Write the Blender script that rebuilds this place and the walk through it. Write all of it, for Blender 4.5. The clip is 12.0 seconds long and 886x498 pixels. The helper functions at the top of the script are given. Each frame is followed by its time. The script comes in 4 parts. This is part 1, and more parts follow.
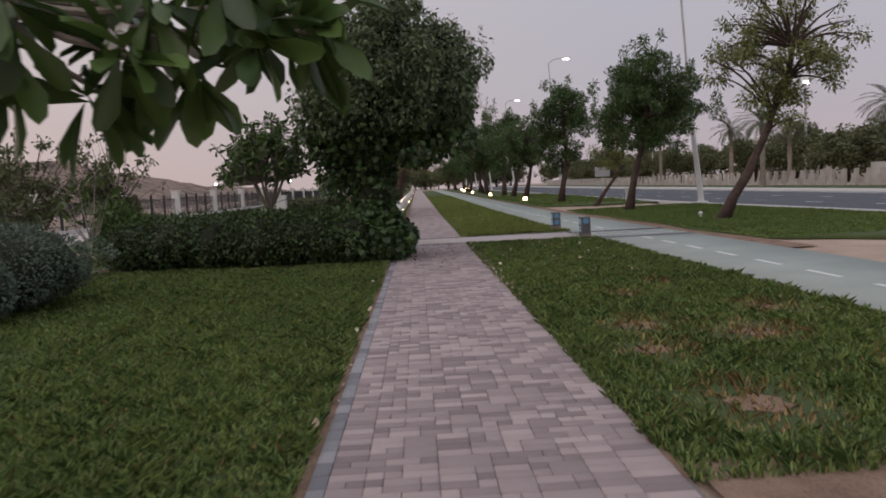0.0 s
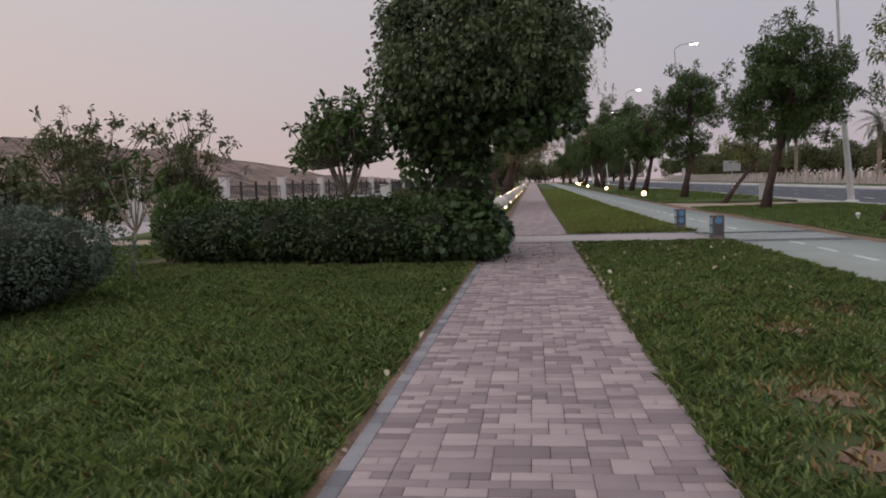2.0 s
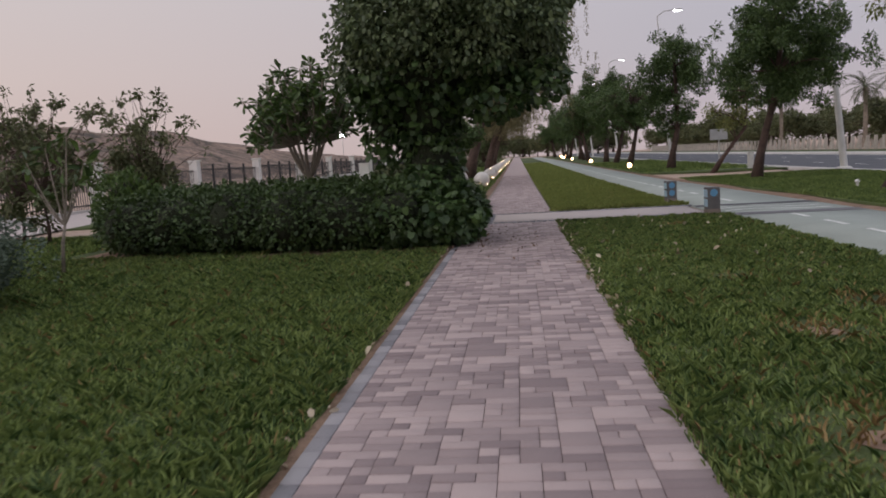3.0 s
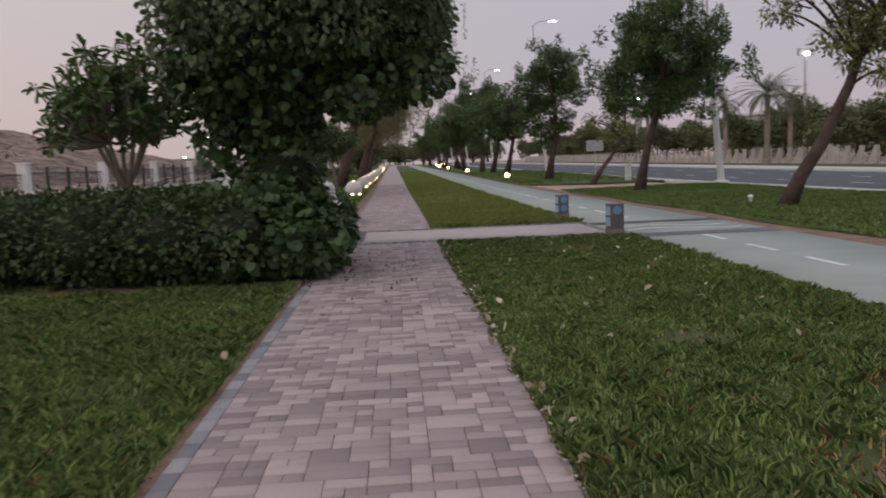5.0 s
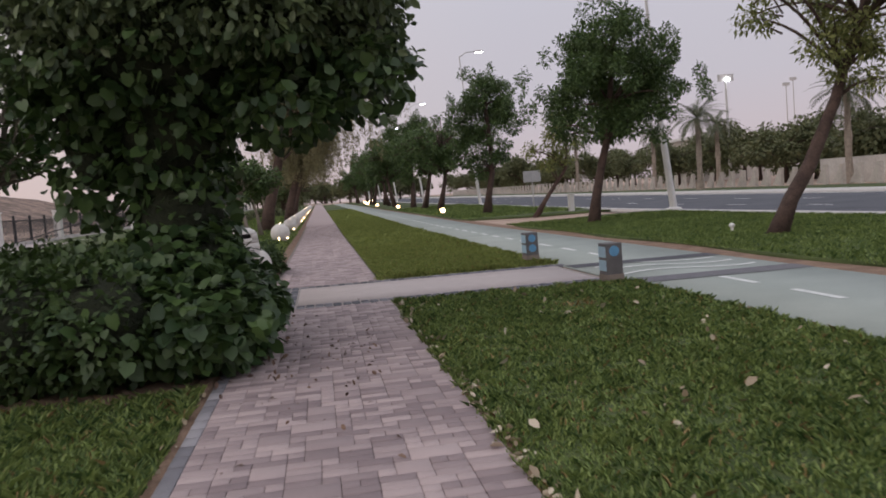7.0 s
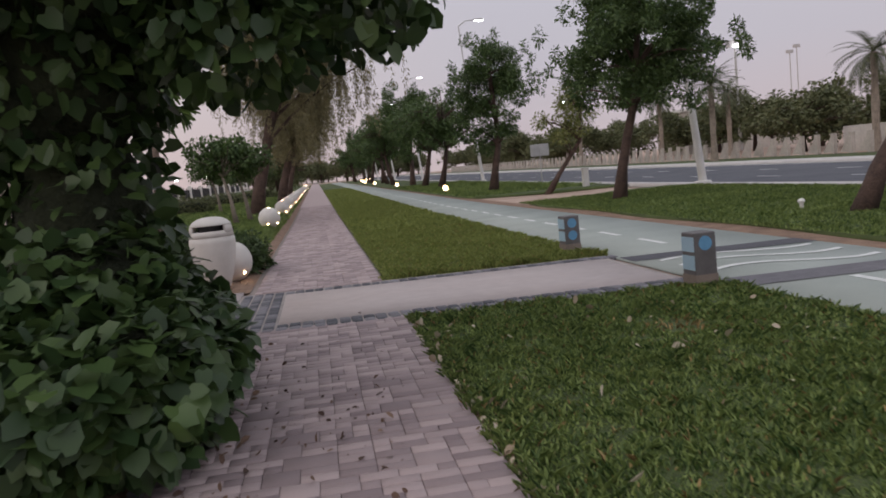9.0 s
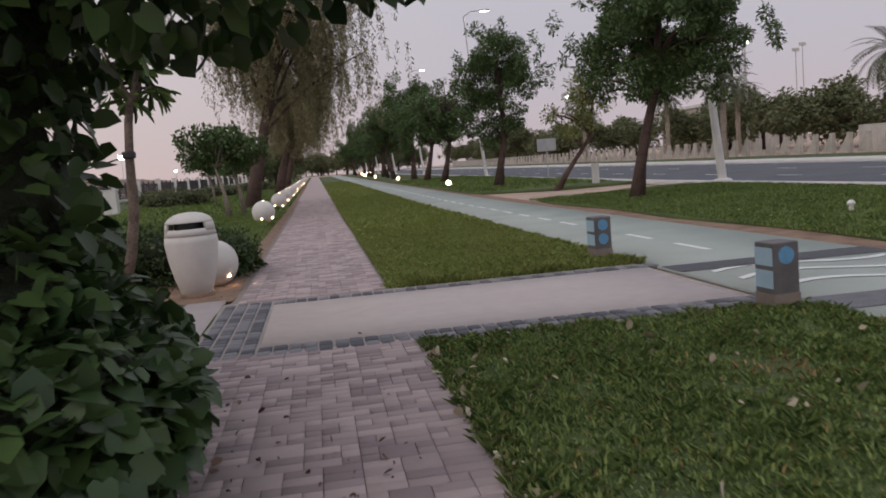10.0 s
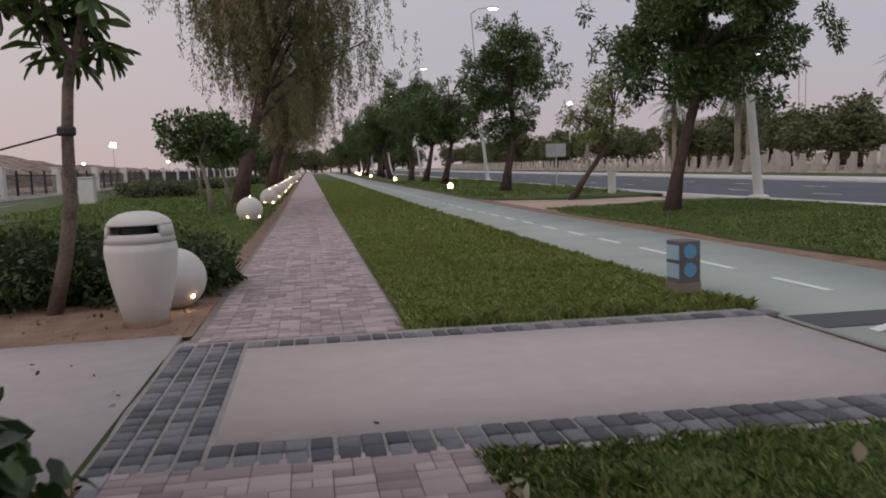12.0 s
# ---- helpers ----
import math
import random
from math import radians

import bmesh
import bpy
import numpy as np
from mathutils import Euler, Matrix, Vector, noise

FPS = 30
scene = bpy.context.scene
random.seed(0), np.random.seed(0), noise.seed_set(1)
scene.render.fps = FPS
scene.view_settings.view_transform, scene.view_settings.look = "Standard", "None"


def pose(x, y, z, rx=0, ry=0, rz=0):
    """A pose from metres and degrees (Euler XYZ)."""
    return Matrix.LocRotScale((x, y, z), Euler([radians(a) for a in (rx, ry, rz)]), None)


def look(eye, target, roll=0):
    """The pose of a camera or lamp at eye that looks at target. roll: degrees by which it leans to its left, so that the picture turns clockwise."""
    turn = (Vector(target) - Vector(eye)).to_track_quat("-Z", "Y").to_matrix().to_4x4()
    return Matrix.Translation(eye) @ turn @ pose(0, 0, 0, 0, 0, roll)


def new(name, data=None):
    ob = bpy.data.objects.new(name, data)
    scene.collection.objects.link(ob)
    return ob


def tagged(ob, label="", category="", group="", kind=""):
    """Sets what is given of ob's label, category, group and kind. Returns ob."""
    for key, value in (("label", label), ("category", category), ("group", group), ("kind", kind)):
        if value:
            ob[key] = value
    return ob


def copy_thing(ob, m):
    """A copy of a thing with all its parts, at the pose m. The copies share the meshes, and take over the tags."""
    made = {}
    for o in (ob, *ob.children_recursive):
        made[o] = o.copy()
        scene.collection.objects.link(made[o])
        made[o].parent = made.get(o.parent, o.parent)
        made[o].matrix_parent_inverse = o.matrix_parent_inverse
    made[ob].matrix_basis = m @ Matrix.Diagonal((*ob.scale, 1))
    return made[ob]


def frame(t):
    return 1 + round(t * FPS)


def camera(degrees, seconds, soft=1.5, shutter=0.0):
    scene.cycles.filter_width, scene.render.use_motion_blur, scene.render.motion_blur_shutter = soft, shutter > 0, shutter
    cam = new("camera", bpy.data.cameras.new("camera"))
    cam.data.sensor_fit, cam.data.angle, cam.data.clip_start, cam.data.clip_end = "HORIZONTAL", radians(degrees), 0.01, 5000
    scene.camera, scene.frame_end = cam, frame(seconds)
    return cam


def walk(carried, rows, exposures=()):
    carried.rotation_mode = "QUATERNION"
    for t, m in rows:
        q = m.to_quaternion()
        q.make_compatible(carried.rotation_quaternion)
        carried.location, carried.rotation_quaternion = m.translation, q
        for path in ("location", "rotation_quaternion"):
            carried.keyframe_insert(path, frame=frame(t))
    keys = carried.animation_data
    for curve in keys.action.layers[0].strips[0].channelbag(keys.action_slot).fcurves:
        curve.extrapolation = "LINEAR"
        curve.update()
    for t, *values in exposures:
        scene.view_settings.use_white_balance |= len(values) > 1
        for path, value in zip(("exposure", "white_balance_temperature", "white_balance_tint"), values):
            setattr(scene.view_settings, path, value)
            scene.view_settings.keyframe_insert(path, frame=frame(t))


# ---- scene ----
cam = camera(59.9, 12.0, 1.8, 0.4)
PATH = [
    (0, (-1.28, -0.334, 1.535), (-1.223, 1.659, 1.38), -3.1),
    (0.5, (-1.082, 0.411, 1.569), (-1.04, 2.405, 1.42), -2.4),
    (1, (-1.067, 1.119, 1.495), (-1.056, 3.116, 1.382), -1.9),
    (1.5, (-0.965, 1.834, 1.449), (-1.087, 3.826, 1.31), -2.0),
    (2, (-0.909, 2.473, 1.429), (-1.145, 4.452, 1.267), -1.9),
    (2.5, (-0.844, 3.18, 1.412), (-1.067, 5.154, 1.182), -3.0),
    (4.5, (-0.75, 6.087, 1.456), (-0.8, 8.077, 1.262), -2.3),
    (5, (-0.761, 6.756, 1.427), (-0.643, 8.74, 1.207), -2.5),
    (5.5, (-0.842, 7.555, 1.452), (-0.61, 9.527, 1.214), -2.0),
    (6, (-0.914, 8.214, 1.47), (-0.622, 10.188, 1.337), -2.5),
    (6.5, (-0.991, 8.931, 1.51), (-0.707, 10.907, 1.39), -3.2),
    (7, (-0.933, 9.771, 1.47), (-0.626, 11.743, 1.33), -4.6),
    (9, (-0.799, 12.737, 1.499), (-0.494, 14.703, 1.299), -5.7),
    (9.5, (-0.759, 13.465, 1.487), (-0.451, 15.43, 1.278), -5.3),
    (10, (-0.735, 14.299, 1.485), (-0.429, 16.264, 1.271), -4.9),
    (10.5, (-0.746, 14.903, 1.472), (-0.425, 16.868, 1.279), -3.1),
    (11, (-0.77, 15.625, 1.467), (-0.467, 17.592, 1.276), -2.9),
    (11.5, (-0.774, 16.313, 1.443), (-0.453, 18.275, 1.225), -2.8),
    (12, (-0.781, 17.056, 1.46), (-0.45, 19.017, 1.251), -2.3),
]
walk(cam, [(t, look(eye, target, roll)) for t, eye, target, roll in PATH],
     [(0.0, 0.0), (1.5, -0.05), (2.5, 0.08), (4.5, 0.0), (5.5, 0.17), (7.0, 0.27), (10.0, 0.18), (11.5, 0.12), (12.0, 0.04)])

# ---- dusk sky and afterglow ----
world = bpy.data.worlds.new("dusk")
scene.world = world
world.use_nodes = True
wn, wl = world.node_tree.nodes, world.node_tree.links
wn.clear()
w_out = wn.new("ShaderNodeOutputWorld")
w_bg = wn.new("ShaderNodeBackground")
w_co = wn.new("ShaderNodeTexCoord")
w_sep = wn.new("ShaderNodeSeparateXYZ")
w_ramp = wn.new("ShaderNodeValToRGB")
w_side = wn.new("ShaderNodeMapRange")
w_mix = wn.new("ShaderNodeMix")
w_warm = wn.new("ShaderNodeValToRGB")
w_mix.data_type = "RGBA"
for ramp, stops in ((w_ramp, ((0.0, (0.46, 0.38, 0.40)), (0.12, (0.437, 0.412, 0.46)), (0.35, (0.452, 0.456, 0.525)), (1.0, (0.64, 0.65, 0.70)))),
                    (w_warm, ((0.0, (0.56, 0.42, 0.38)), (0.12, (0.60, 0.49, 0.46)), (0.35, (0.57, 0.55, 0.57)), (1.0, (0.64, 0.65, 0.70))))):
    while len(ramp.color_ramp.elements) < 4:
        ramp.color_ramp.elements.new(0.5)
    for el, (p, c) in zip(ramp.color_ramp.elements, stops):
        el.position, el.color = p, (*c, 1)
wl.new(w_co.outputs["Generated"], w_sep.inputs[0])
wl.new(w_sep.outputs["Z"], w_ramp.inputs[0])
wl.new(w_sep.outputs["Z"], w_warm.inputs[0])
wl.new(w_sep.outputs["X"], w_side.inputs[0])
w_side.inputs["From Min"].default_value, w_side.inputs["From Max"].default_value = 0.25, -0.75
wl.new(w_side.outputs[0], w_mix.inputs["Factor"])
wl.new(w_ramp.outputs[0], w_mix.inputs["A"])
wl.new(w_warm.outputs[0], w_mix.inputs["B"])
wl.new(w_mix.outputs["Result"], w_bg.inputs[0])
w_bg.inputs[1].default_value = 1.05
wl.new(w_bg.outputs[0], w_out.inputs[0])
glow = new("afterglow", bpy.data.lights.new("afterglow", "SUN"))
glow.data.energy, glow.data.angle, glow.data.color = 0.5, radians(60), (1.0, 0.86, 0.80)
glow.matrix_world = look((-30, -8, 26), (0, 14, 0))

# ---- materials ----
def lin(c):
    return (*[((v / 255 + 0.055) / 1.055) ** 2.4 if v > 10 else v / 3294 for v in c], 1)


def mat(name, a, b, scale=8.0, fine=60.0, rough=0.85, bump=0.3, dist=0.01, pieces=0.0, metal=0.0, spread=(0.35, 0.65), trans=0.0):
    """Two colours mixed by a broad and a fine noise, with piece-by-piece variation, and a bump."""
    m = bpy.data.materials.new(name)
    m.use_nodes = True
    n, l = m.node_tree.nodes, m.node_tree.links
    p = n["Principled BSDF"]
    co = n.new("ShaderNodeTexCoord")
    n1, n2 = n.new("ShaderNodeTexNoise"), n.new("ShaderNodeTexNoise")
    n1.inputs["Scale"].default_value, n2.inputs["Scale"].default_value = scale, fine
    n1.inputs["Detail"].default_value, n2.inputs["Detail"].default_value = 5, 4
    geo = n.new("ShaderNodeNewGeometry")
    l.new(geo.outputs["Position"], n1.inputs["Vector"])
    l.new(geo.outputs["Position"], n2.inputs["Vector"])
    add = n.new("ShaderNodeMath")
    add.operation = "MULTIPLY_ADD"
    add.inputs[1].default_value = 0.45
    l.new(n2.outputs["Fac"], add.inputs[0])
    half = n.new("ShaderNodeMath")
    half.operation = "MULTIPLY"
    half.inputs[1].default_value = 0.55
    l.new(n1.outputs["Fac"], half.inputs[0])
    l.new(half.outputs[0], add.inputs[2])
    fac = add.outputs[0]
    if pieces:
        oi = n.new("ShaderNodeObjectInfo")
        su = n.new("ShaderNodeMath")
        su.operation = "ADD"
        l.new(oi.outputs["Random"], su.inputs[0])
        l.new(geo.outputs["Random Per Island"], su.inputs[1])
        fr = n.new("ShaderNodeMath")
        fr.operation = "FRACT"
        l.new(su.outputs[0], fr.inputs[0])
        mx = n.new("ShaderNodeMix")
        mx.inputs["Factor"].default_value = pieces
        l.new(fac, mx.inputs["A"])
        l.new(fr.outputs[0], mx.inputs["B"])
        fac = mx.outputs["Result"]
    r = n.new("ShaderNodeValToRGB")
    r.color_ramp.elements[0].position, r.color_ramp.elements[0].color = spread[0], (*a, 1)
    r.color_ramp.elements[1].position, r.color_ramp.elements[1].color = spread[1], (*b, 1)
    l.new(fac, r.inputs[0])
    l.new(r.outputs[0], p.inputs["Base Color"])
    p.inputs["Roughness"].default_value, p.inputs["Metallic"].default_value = rough, metal
    if bump:
        bp = n.new("ShaderNodeBump")
        bp.inputs["Strength"].default_value, bp.inputs["Distance"].default_value = bump, dist
        l.new(n2.outputs["Fac"], bp.inputs["Height"])
        l.new(bp.outputs[0], p.inputs["Normal"])
    if trans:
        tr = n.new("ShaderNodeBsdfTranslucent")
        ms = n.new("ShaderNodeMixShader")
        ms.inputs[0].default_value = trans
        l.new(r.outputs[0], tr.inputs[0])
        l.new(p.outputs[0], ms.inputs[1])
        l.new(tr.outputs[0], ms.inputs[2])
        l.new(ms.outputs[0], n["Material Output"].inputs[0])
    return m


def lamp_mat(name, color, strength):
    m = bpy.data.materials.new(name)
    m.use_nodes = True
    p = m.node_tree.nodes["Principled BSDF"]
    p.inputs["Emission Color"].default_value = (*color, 1)
    p.inputs["Emission Strength"].default_value = strength
    return m


M_PAVER = mat("paver", (0.252, 0.195, 0.202), (0.505, 0.402, 0.397), 1.1, 90, 0.85, 0.4, 0.004, pieces=0.62, spread=(0.22, 0.85))
M_JOINT = mat("joint_sand", (0.17, 0.14, 0.13), (0.30, 0.25, 0.23), 3, 80)
M_GROUT = mat("pale_grout", (0.26, 0.23, 0.22), (0.42, 0.37, 0.35), 3, 60)
M_BORDER = mat("border_paver", (0.20, 0.19, 0.21), (0.34, 0.32, 0.34), 2, 70, 0.8, 0.4, 0.004, pieces=0.5)
M_COBBLE = mat("basalt_cobble", (0.075, 0.075, 0.09), (0.21, 0.20, 0.22), 5, 50, 0.75, 0.6, 0.01, pieces=0.45)
M_SLAB = mat("washed_concrete", (0.465, 0.40, 0.392), (0.535, 0.465, 0.452), 5, 160, 0.9, 0.2, 0.003)
M_LANE = mat("green_lane", (0.29, 0.325, 0.305), (0.41, 0.445, 0.42), 0.6, 110, 0.85, 0.25, 0.003)
M_MARK = mat("road_paint", (0.62, 0.64, 0.63), (0.78, 0.79, 0.78), 4, 60, 0.7, 0.1)
M_ROAD = mat("asphalt", (0.062, 0.065, 0.082), (0.105, 0.11, 0.13), 0.5, 120, 0.85, 0.4, 0.004)
M_KERB = mat("kerb_concrete", (0.50, 0.48, 0.47), (0.66, 0.63, 0.62), 1.5, 60, 0.85, 0.2)
M_SAND = mat("sand", (0.36, 0.25, 0.20), (0.55, 0.42, 0.34), 0.8, 30, 0.95, 0.5, 0.02)
M_SOIL = mat("soil", (0.16, 0.098, 0.068), (0.34, 0.225, 0.16), 2.5, 45, 0.95, 0.7, 0.02)
M_DUNE = mat("dune_rock", (0.07, 0.055, 0.045), (0.34, 0.235, 0.19), 0.22, 1.1, 0.95, 0.8, 0.5, spread=(0.4, 0.6))
M_LAWN = mat("lawn_thatch", (0.036, 0.054, 0.017), (0.105, 0.138, 0.040), 0.7, 40, 0.95, 0.8, 0.02)
M_GRASS = mat("grass_blade", (0.070, 0.130, 0.034), (0.38, 0.47, 0.15), 0.55, 11, 0.6, 0, pieces=0.5, spread=(0.28, 0.78), trans=0.25)
M_TURF = mat("yellow_turf", (0.19, 0.245, 0.062), (0.44, 0.48, 0.15), 0.4, 7, 0.65, 0, pieces=0.5, spread=(0.25, 0.8), trans=0.25)
M_DRY = mat("dry_grass", (0.26, 0.155, 0.06), (0.48, 0.33, 0.15), 3, 30, 0.8, 0, pieces=0.5)
M_BARK = mat("bark", (0.045, 0.028, 0.024), (0.125, 0.080, 0.064), 4, 28, 0.9, 0.9, 0.03)
M_BROWNBARK = mat("brown_bark", (0.085, 0.062, 0.050), (0.23, 0.175, 0.14), 5, 30, 0.9, 0.8, 0.02)
M_PALEBARK = mat("grey_bark", (0.20, 0.17, 0.14), (0.36, 0.30, 0.25), 4, 30, 0.9, 0.6, 0.015)
M_NEEM = mat("neem_leaf", (0.036, 0.074, 0.022), (0.12, 0.18, 0.052), 0.9, 6, 0.55, 0, pieces=0.5, spread=(0.2, 0.85), trans=0.25)
M_OLIVE = mat("acacia_leaf", (0.10, 0.125, 0.036), (0.27, 0.28, 0.09), 0.9, 6, 0.6, 0, pieces=0.5, spread=(0.2, 0.85), trans=0.3)
M_WEEP = mat("weeping_leaf", (0.14, 0.130, 0.068), (0.33, 0.285, 0.15), 0.9, 6, 0.6, 0, pieces=0.5, spread=(0.2, 0.85), trans=0.25)
M_VINE = mat("vine_leaf", (0.026, 0.056, 0.020), (0.095, 0.155, 0.044), 0.8, 9, 0.45, 0, pieces=0.65, spread=(0.15, 0.95), trans=0.18)
# lit variant of vine_leaf: the crown's daylight is in this lighter, greyer colour
M_LIT_CROWN = mat("lit_crown_leaf", (0.050, 0.078, 0.036), (0.185, 0.235, 0.105), 0.7, 5, 0.5, 0, pieces=0.6, spread=(0.2, 0.9), trans=0.25)
M_HEDGE = mat("hedge_leaf", (0.024, 0.050, 0.013), (0.078, 0.125, 0.032), 0.9, 8, 0.55, 0, pieces=0.5, spread=(0.2, 0.85), trans=0.2)
M_FRESH = mat("fresh_leaf", (0.045, 0.090, 0.022), (0.15, 0.22, 0.055), 0.9, 8, 0.55, 0, pieces=0.5, spread=(0.2, 0.85), trans=0.2)
M_SAGE = mat("sage_leaf", (0.065, 0.095, 0.065), (0.165, 0.215, 0.155), 1.2, 8, 0.7, 0, pieces=0.5, spread=(0.2, 0.85), trans=0.2)
M_FRANGI = mat("frangipani_leaf", (0.030, 0.062, 0.018), (0.13, 0.205, 0.05), 1.5, 12, 0.4, 0.1, 0.004, pieces=0.6, spread=(0.15, 0.9), trans=0.22)
M_DUSTY = mat("dusty_leaf", (0.072, 0.090, 0.038), (0.175, 0.182, 0.085), 0.25, 3, 0.7, 0, pieces=0.5, spread=(0.2, 0.85), trans=0.2)
M_PALM = mat("palm_leaf", (0.045, 0.058, 0.028), (0.125, 0.135, 0.068), 0.8, 6, 0.6, 0, pieces=0.5, trans=0.2)
# near-black stand-in for the shade deep between leaves
M_CORE = mat("inner_shade", (0.014, 0.018, 0.009), (0.035, 0.042, 0.020), 3, 30, 1.0, 0.8, 0.05)
M_DEADLEAF = mat("fallen_leaf", (0.32, 0.25, 0.17), (0.58, 0.50, 0.38), 20, 90, 0.8, 0.3, 0.003, pieces=0.7)
M_BROWNLEAF = mat("brown_litter", (0.07, 0.04, 0.03), (0.22, 0.14, 0.10), 20, 90, 0.9, 0.3, 0.003, pieces=0.7)
M_FLOWER = mat("flower", (0.75, 0.70, 0.62), (0.85, 0.82, 0.78), 30, 90, 0.6, 0)
M_CONC = mat("cast_stone", (0.56, 0.53, 0.50), (0.72, 0.69, 0.66), 2.2, 120, 0.8, 0.25, 0.004)
M_WHITE = mat("white_paint", (0.62, 0.60, 0.58), (0.78, 0.76, 0.74), 1.5, 40, 0.7, 0.1)
M_CREAM = mat("cream_render", (0.40, 0.36, 0.325), (0.58, 0.53, 0.48), 0.7, 6, 0.85, 0.2)
M_DARK = mat("dark_metal", (0.03, 0.03, 0.035), (0.07, 0.07, 0.075), 4, 60, 0.6, 0.1, metal=0.4)
M_GREY = mat("grey_panel", (0.10, 0.092, 0.095), (0.15, 0.138, 0.14), 5, 70, 0.6, 0.1)
M_BLUE = mat("blue_panel", (0.10, 0.27, 0.47), (0.15, 0.36, 0.57), 5, 50, 0.5, 0)
M_PALEBLUE = mat("pale_blue_panel", (0.33, 0.50, 0.62), (0.42, 0.58, 0.70), 5, 50, 0.5, 0)
M_TAN = mat("tan_panel", (0.20, 0.16, 0.135), (0.28, 0.225, 0.19), 5, 50, 0.7, 0)
M_GALV = mat("galvanised", (0.45, 0.44, 0.44), (0.60, 0.59, 0.58), 2, 40, 0.5, 0.1, metal=0.3)
M_STONE = mat("bare_masonry", (0.36, 0.30, 0.26), (0.52, 0.45, 0.40), 0.6, 12, 0.9, 0.4)
M_WARM = lamp_mat("warm_lamp", (1.0, 0.62, 0.32), 60)
M_COOL = lamp_mat("cool_lamp", (0.95, 0.97, 1.0), 14)
M_FLOOD = lamp_mat("flood_lamp", (1.0, 0.62, 0.32), 9)
rng = np.random.default_rng(7)


# ---- helpers for meshes ----
def np_mesh(name, v, f, material):
    """A mesh from vertex rows and faces of one size."""
    v, f = np.asarray(v, dtype=np.float32), np.asarray(f, dtype=np.int32)
    me = bpy.data.meshes.new(name)
    k = f.shape[1]
    me.vertices.add(len(v))
    me.vertices.foreach_set("co", v.ravel())
    me.loops.add(f.size)
    me.loops.foreach_set("vertex_index", f.ravel())
    me.polygons.add(len(f))
    me.polygons.foreach_set("loop_start", np.arange(0, f.size, k, dtype=np.int32))
    me.polygons.foreach_set("loop_total", np.full(len(f), k, dtype=np.int32))
    me.update(calc_edges=True)
    me.materials.append(material)
    return me


def part(name, shape, material, parent=None, label="", smooth=False):
    """Links a bmesh or a mesh as one object under a thing or a part."""
    if isinstance(shape, bmesh.types.BMesh):
        me = bpy.data.meshes.new(name)
        shape.to_mesh(me)
        shape.free()
        me.materials.append(material)
    else:
        me = shape
    if smooth:
        me.polygons.foreach_set("use_smooth", np.ones(len(me.polygons), dtype=bool))
    ob = new(name, me)
    if parent:
        ob.parent = parent
    if label:
        tagged(ob, label)
    return ob


def thing(name, at, label, category, group="", kind=""):
    ob = new(name)
    ob.location = at
    return tagged(ob, label, category, group, kind)


def box(bm, x0, x1, y0, y1, z0, z1, bevel=0.0):
    v = [bm.verts.new(c) for c in ((x0, y0, z0), (x1, y0, z0), (x1, y1, z0), (x0, y1, z0), (x0, y0, z1), (x1, y0, z1), (x1, y1, z1), (x0, y1, z1))]
    fs = [bm.faces.new([v[i] for i in q]) for q in ((0, 3, 2, 1), (4, 5, 6, 7), (0, 1, 5, 4), (1, 2, 6, 5), (2, 3, 7, 6), (3, 0, 4, 7))]
    if bevel:
        es = {e for q in fs for e in q.edges}
        bmesh.ops.bevel(bm, geom=list(es), offset=bevel, segments=2, affect="EDGES", profile=0.5)
    return bm


def boxed(*a, **k):
    return box(bmesh.new(), *a, **k)


def lathe(profile, n=28):
    """A turned shape from (radius, height) pairs."""
    bm = bmesh.new()
    rings = [[bm.verts.new((r * math.cos(2 * math.pi * i / n), r * math.sin(2 * math.pi * i / n), z)) for i in range(n)] for r, z in profile]
    for a, b in zip(rings, rings[1:]):
        for i in range(n):
            bm.faces.new((a[i], a[(i + 1) % n], b[(i + 1) % n], b[i]))
    bm.faces.new(rings[0][::-1])
    bm.faces.new(rings[-1])
    return bm


def tube(points, radii, n=9, wob=0.0):
    """A tapered tube along points."""
    bm = bmesh.new()
    pts = [Vector(p) for p in points]
    rings = []
    for i, (p, r) in enumerate(zip(pts, radii)):
        d = (pts[min(i + 1, len(pts) - 1)] - pts[max(i - 1, 0)]).normalized()
        q = d.to_track_quat("Z", "Y")
        rings.append([bm.verts.new(p + q @ Vector((math.cos(a), math.sin(a), 0)) * r * (1 + wob * noise.noise(p * 2.3 + Vector((math.cos(a), math.sin(a), i)))))
                      for a in (2 * math.pi * k / n for k in range(n))])
    for a, b in zip(rings, rings[1:]):
        for i in range(n):
            bm.faces.new((a[i], a[(i + 1) % n], b[(i + 1) % n], b[i]))
    bm.faces.new(rings[0][::-1])
    bm.faces.new(rings[-1])
    return bm


def curve_pts(a, b, sag=0.0, bend=(0, 0, 0), n=7):
    a, b, bend = Vector(a), Vector(b), Vector(bend)
    return [a.lerp(b, i / (n - 1)) + (bend + Vector((0, 0, -sag))) * math.sin(math.pi * i / (n - 1)) for i in range(n)]


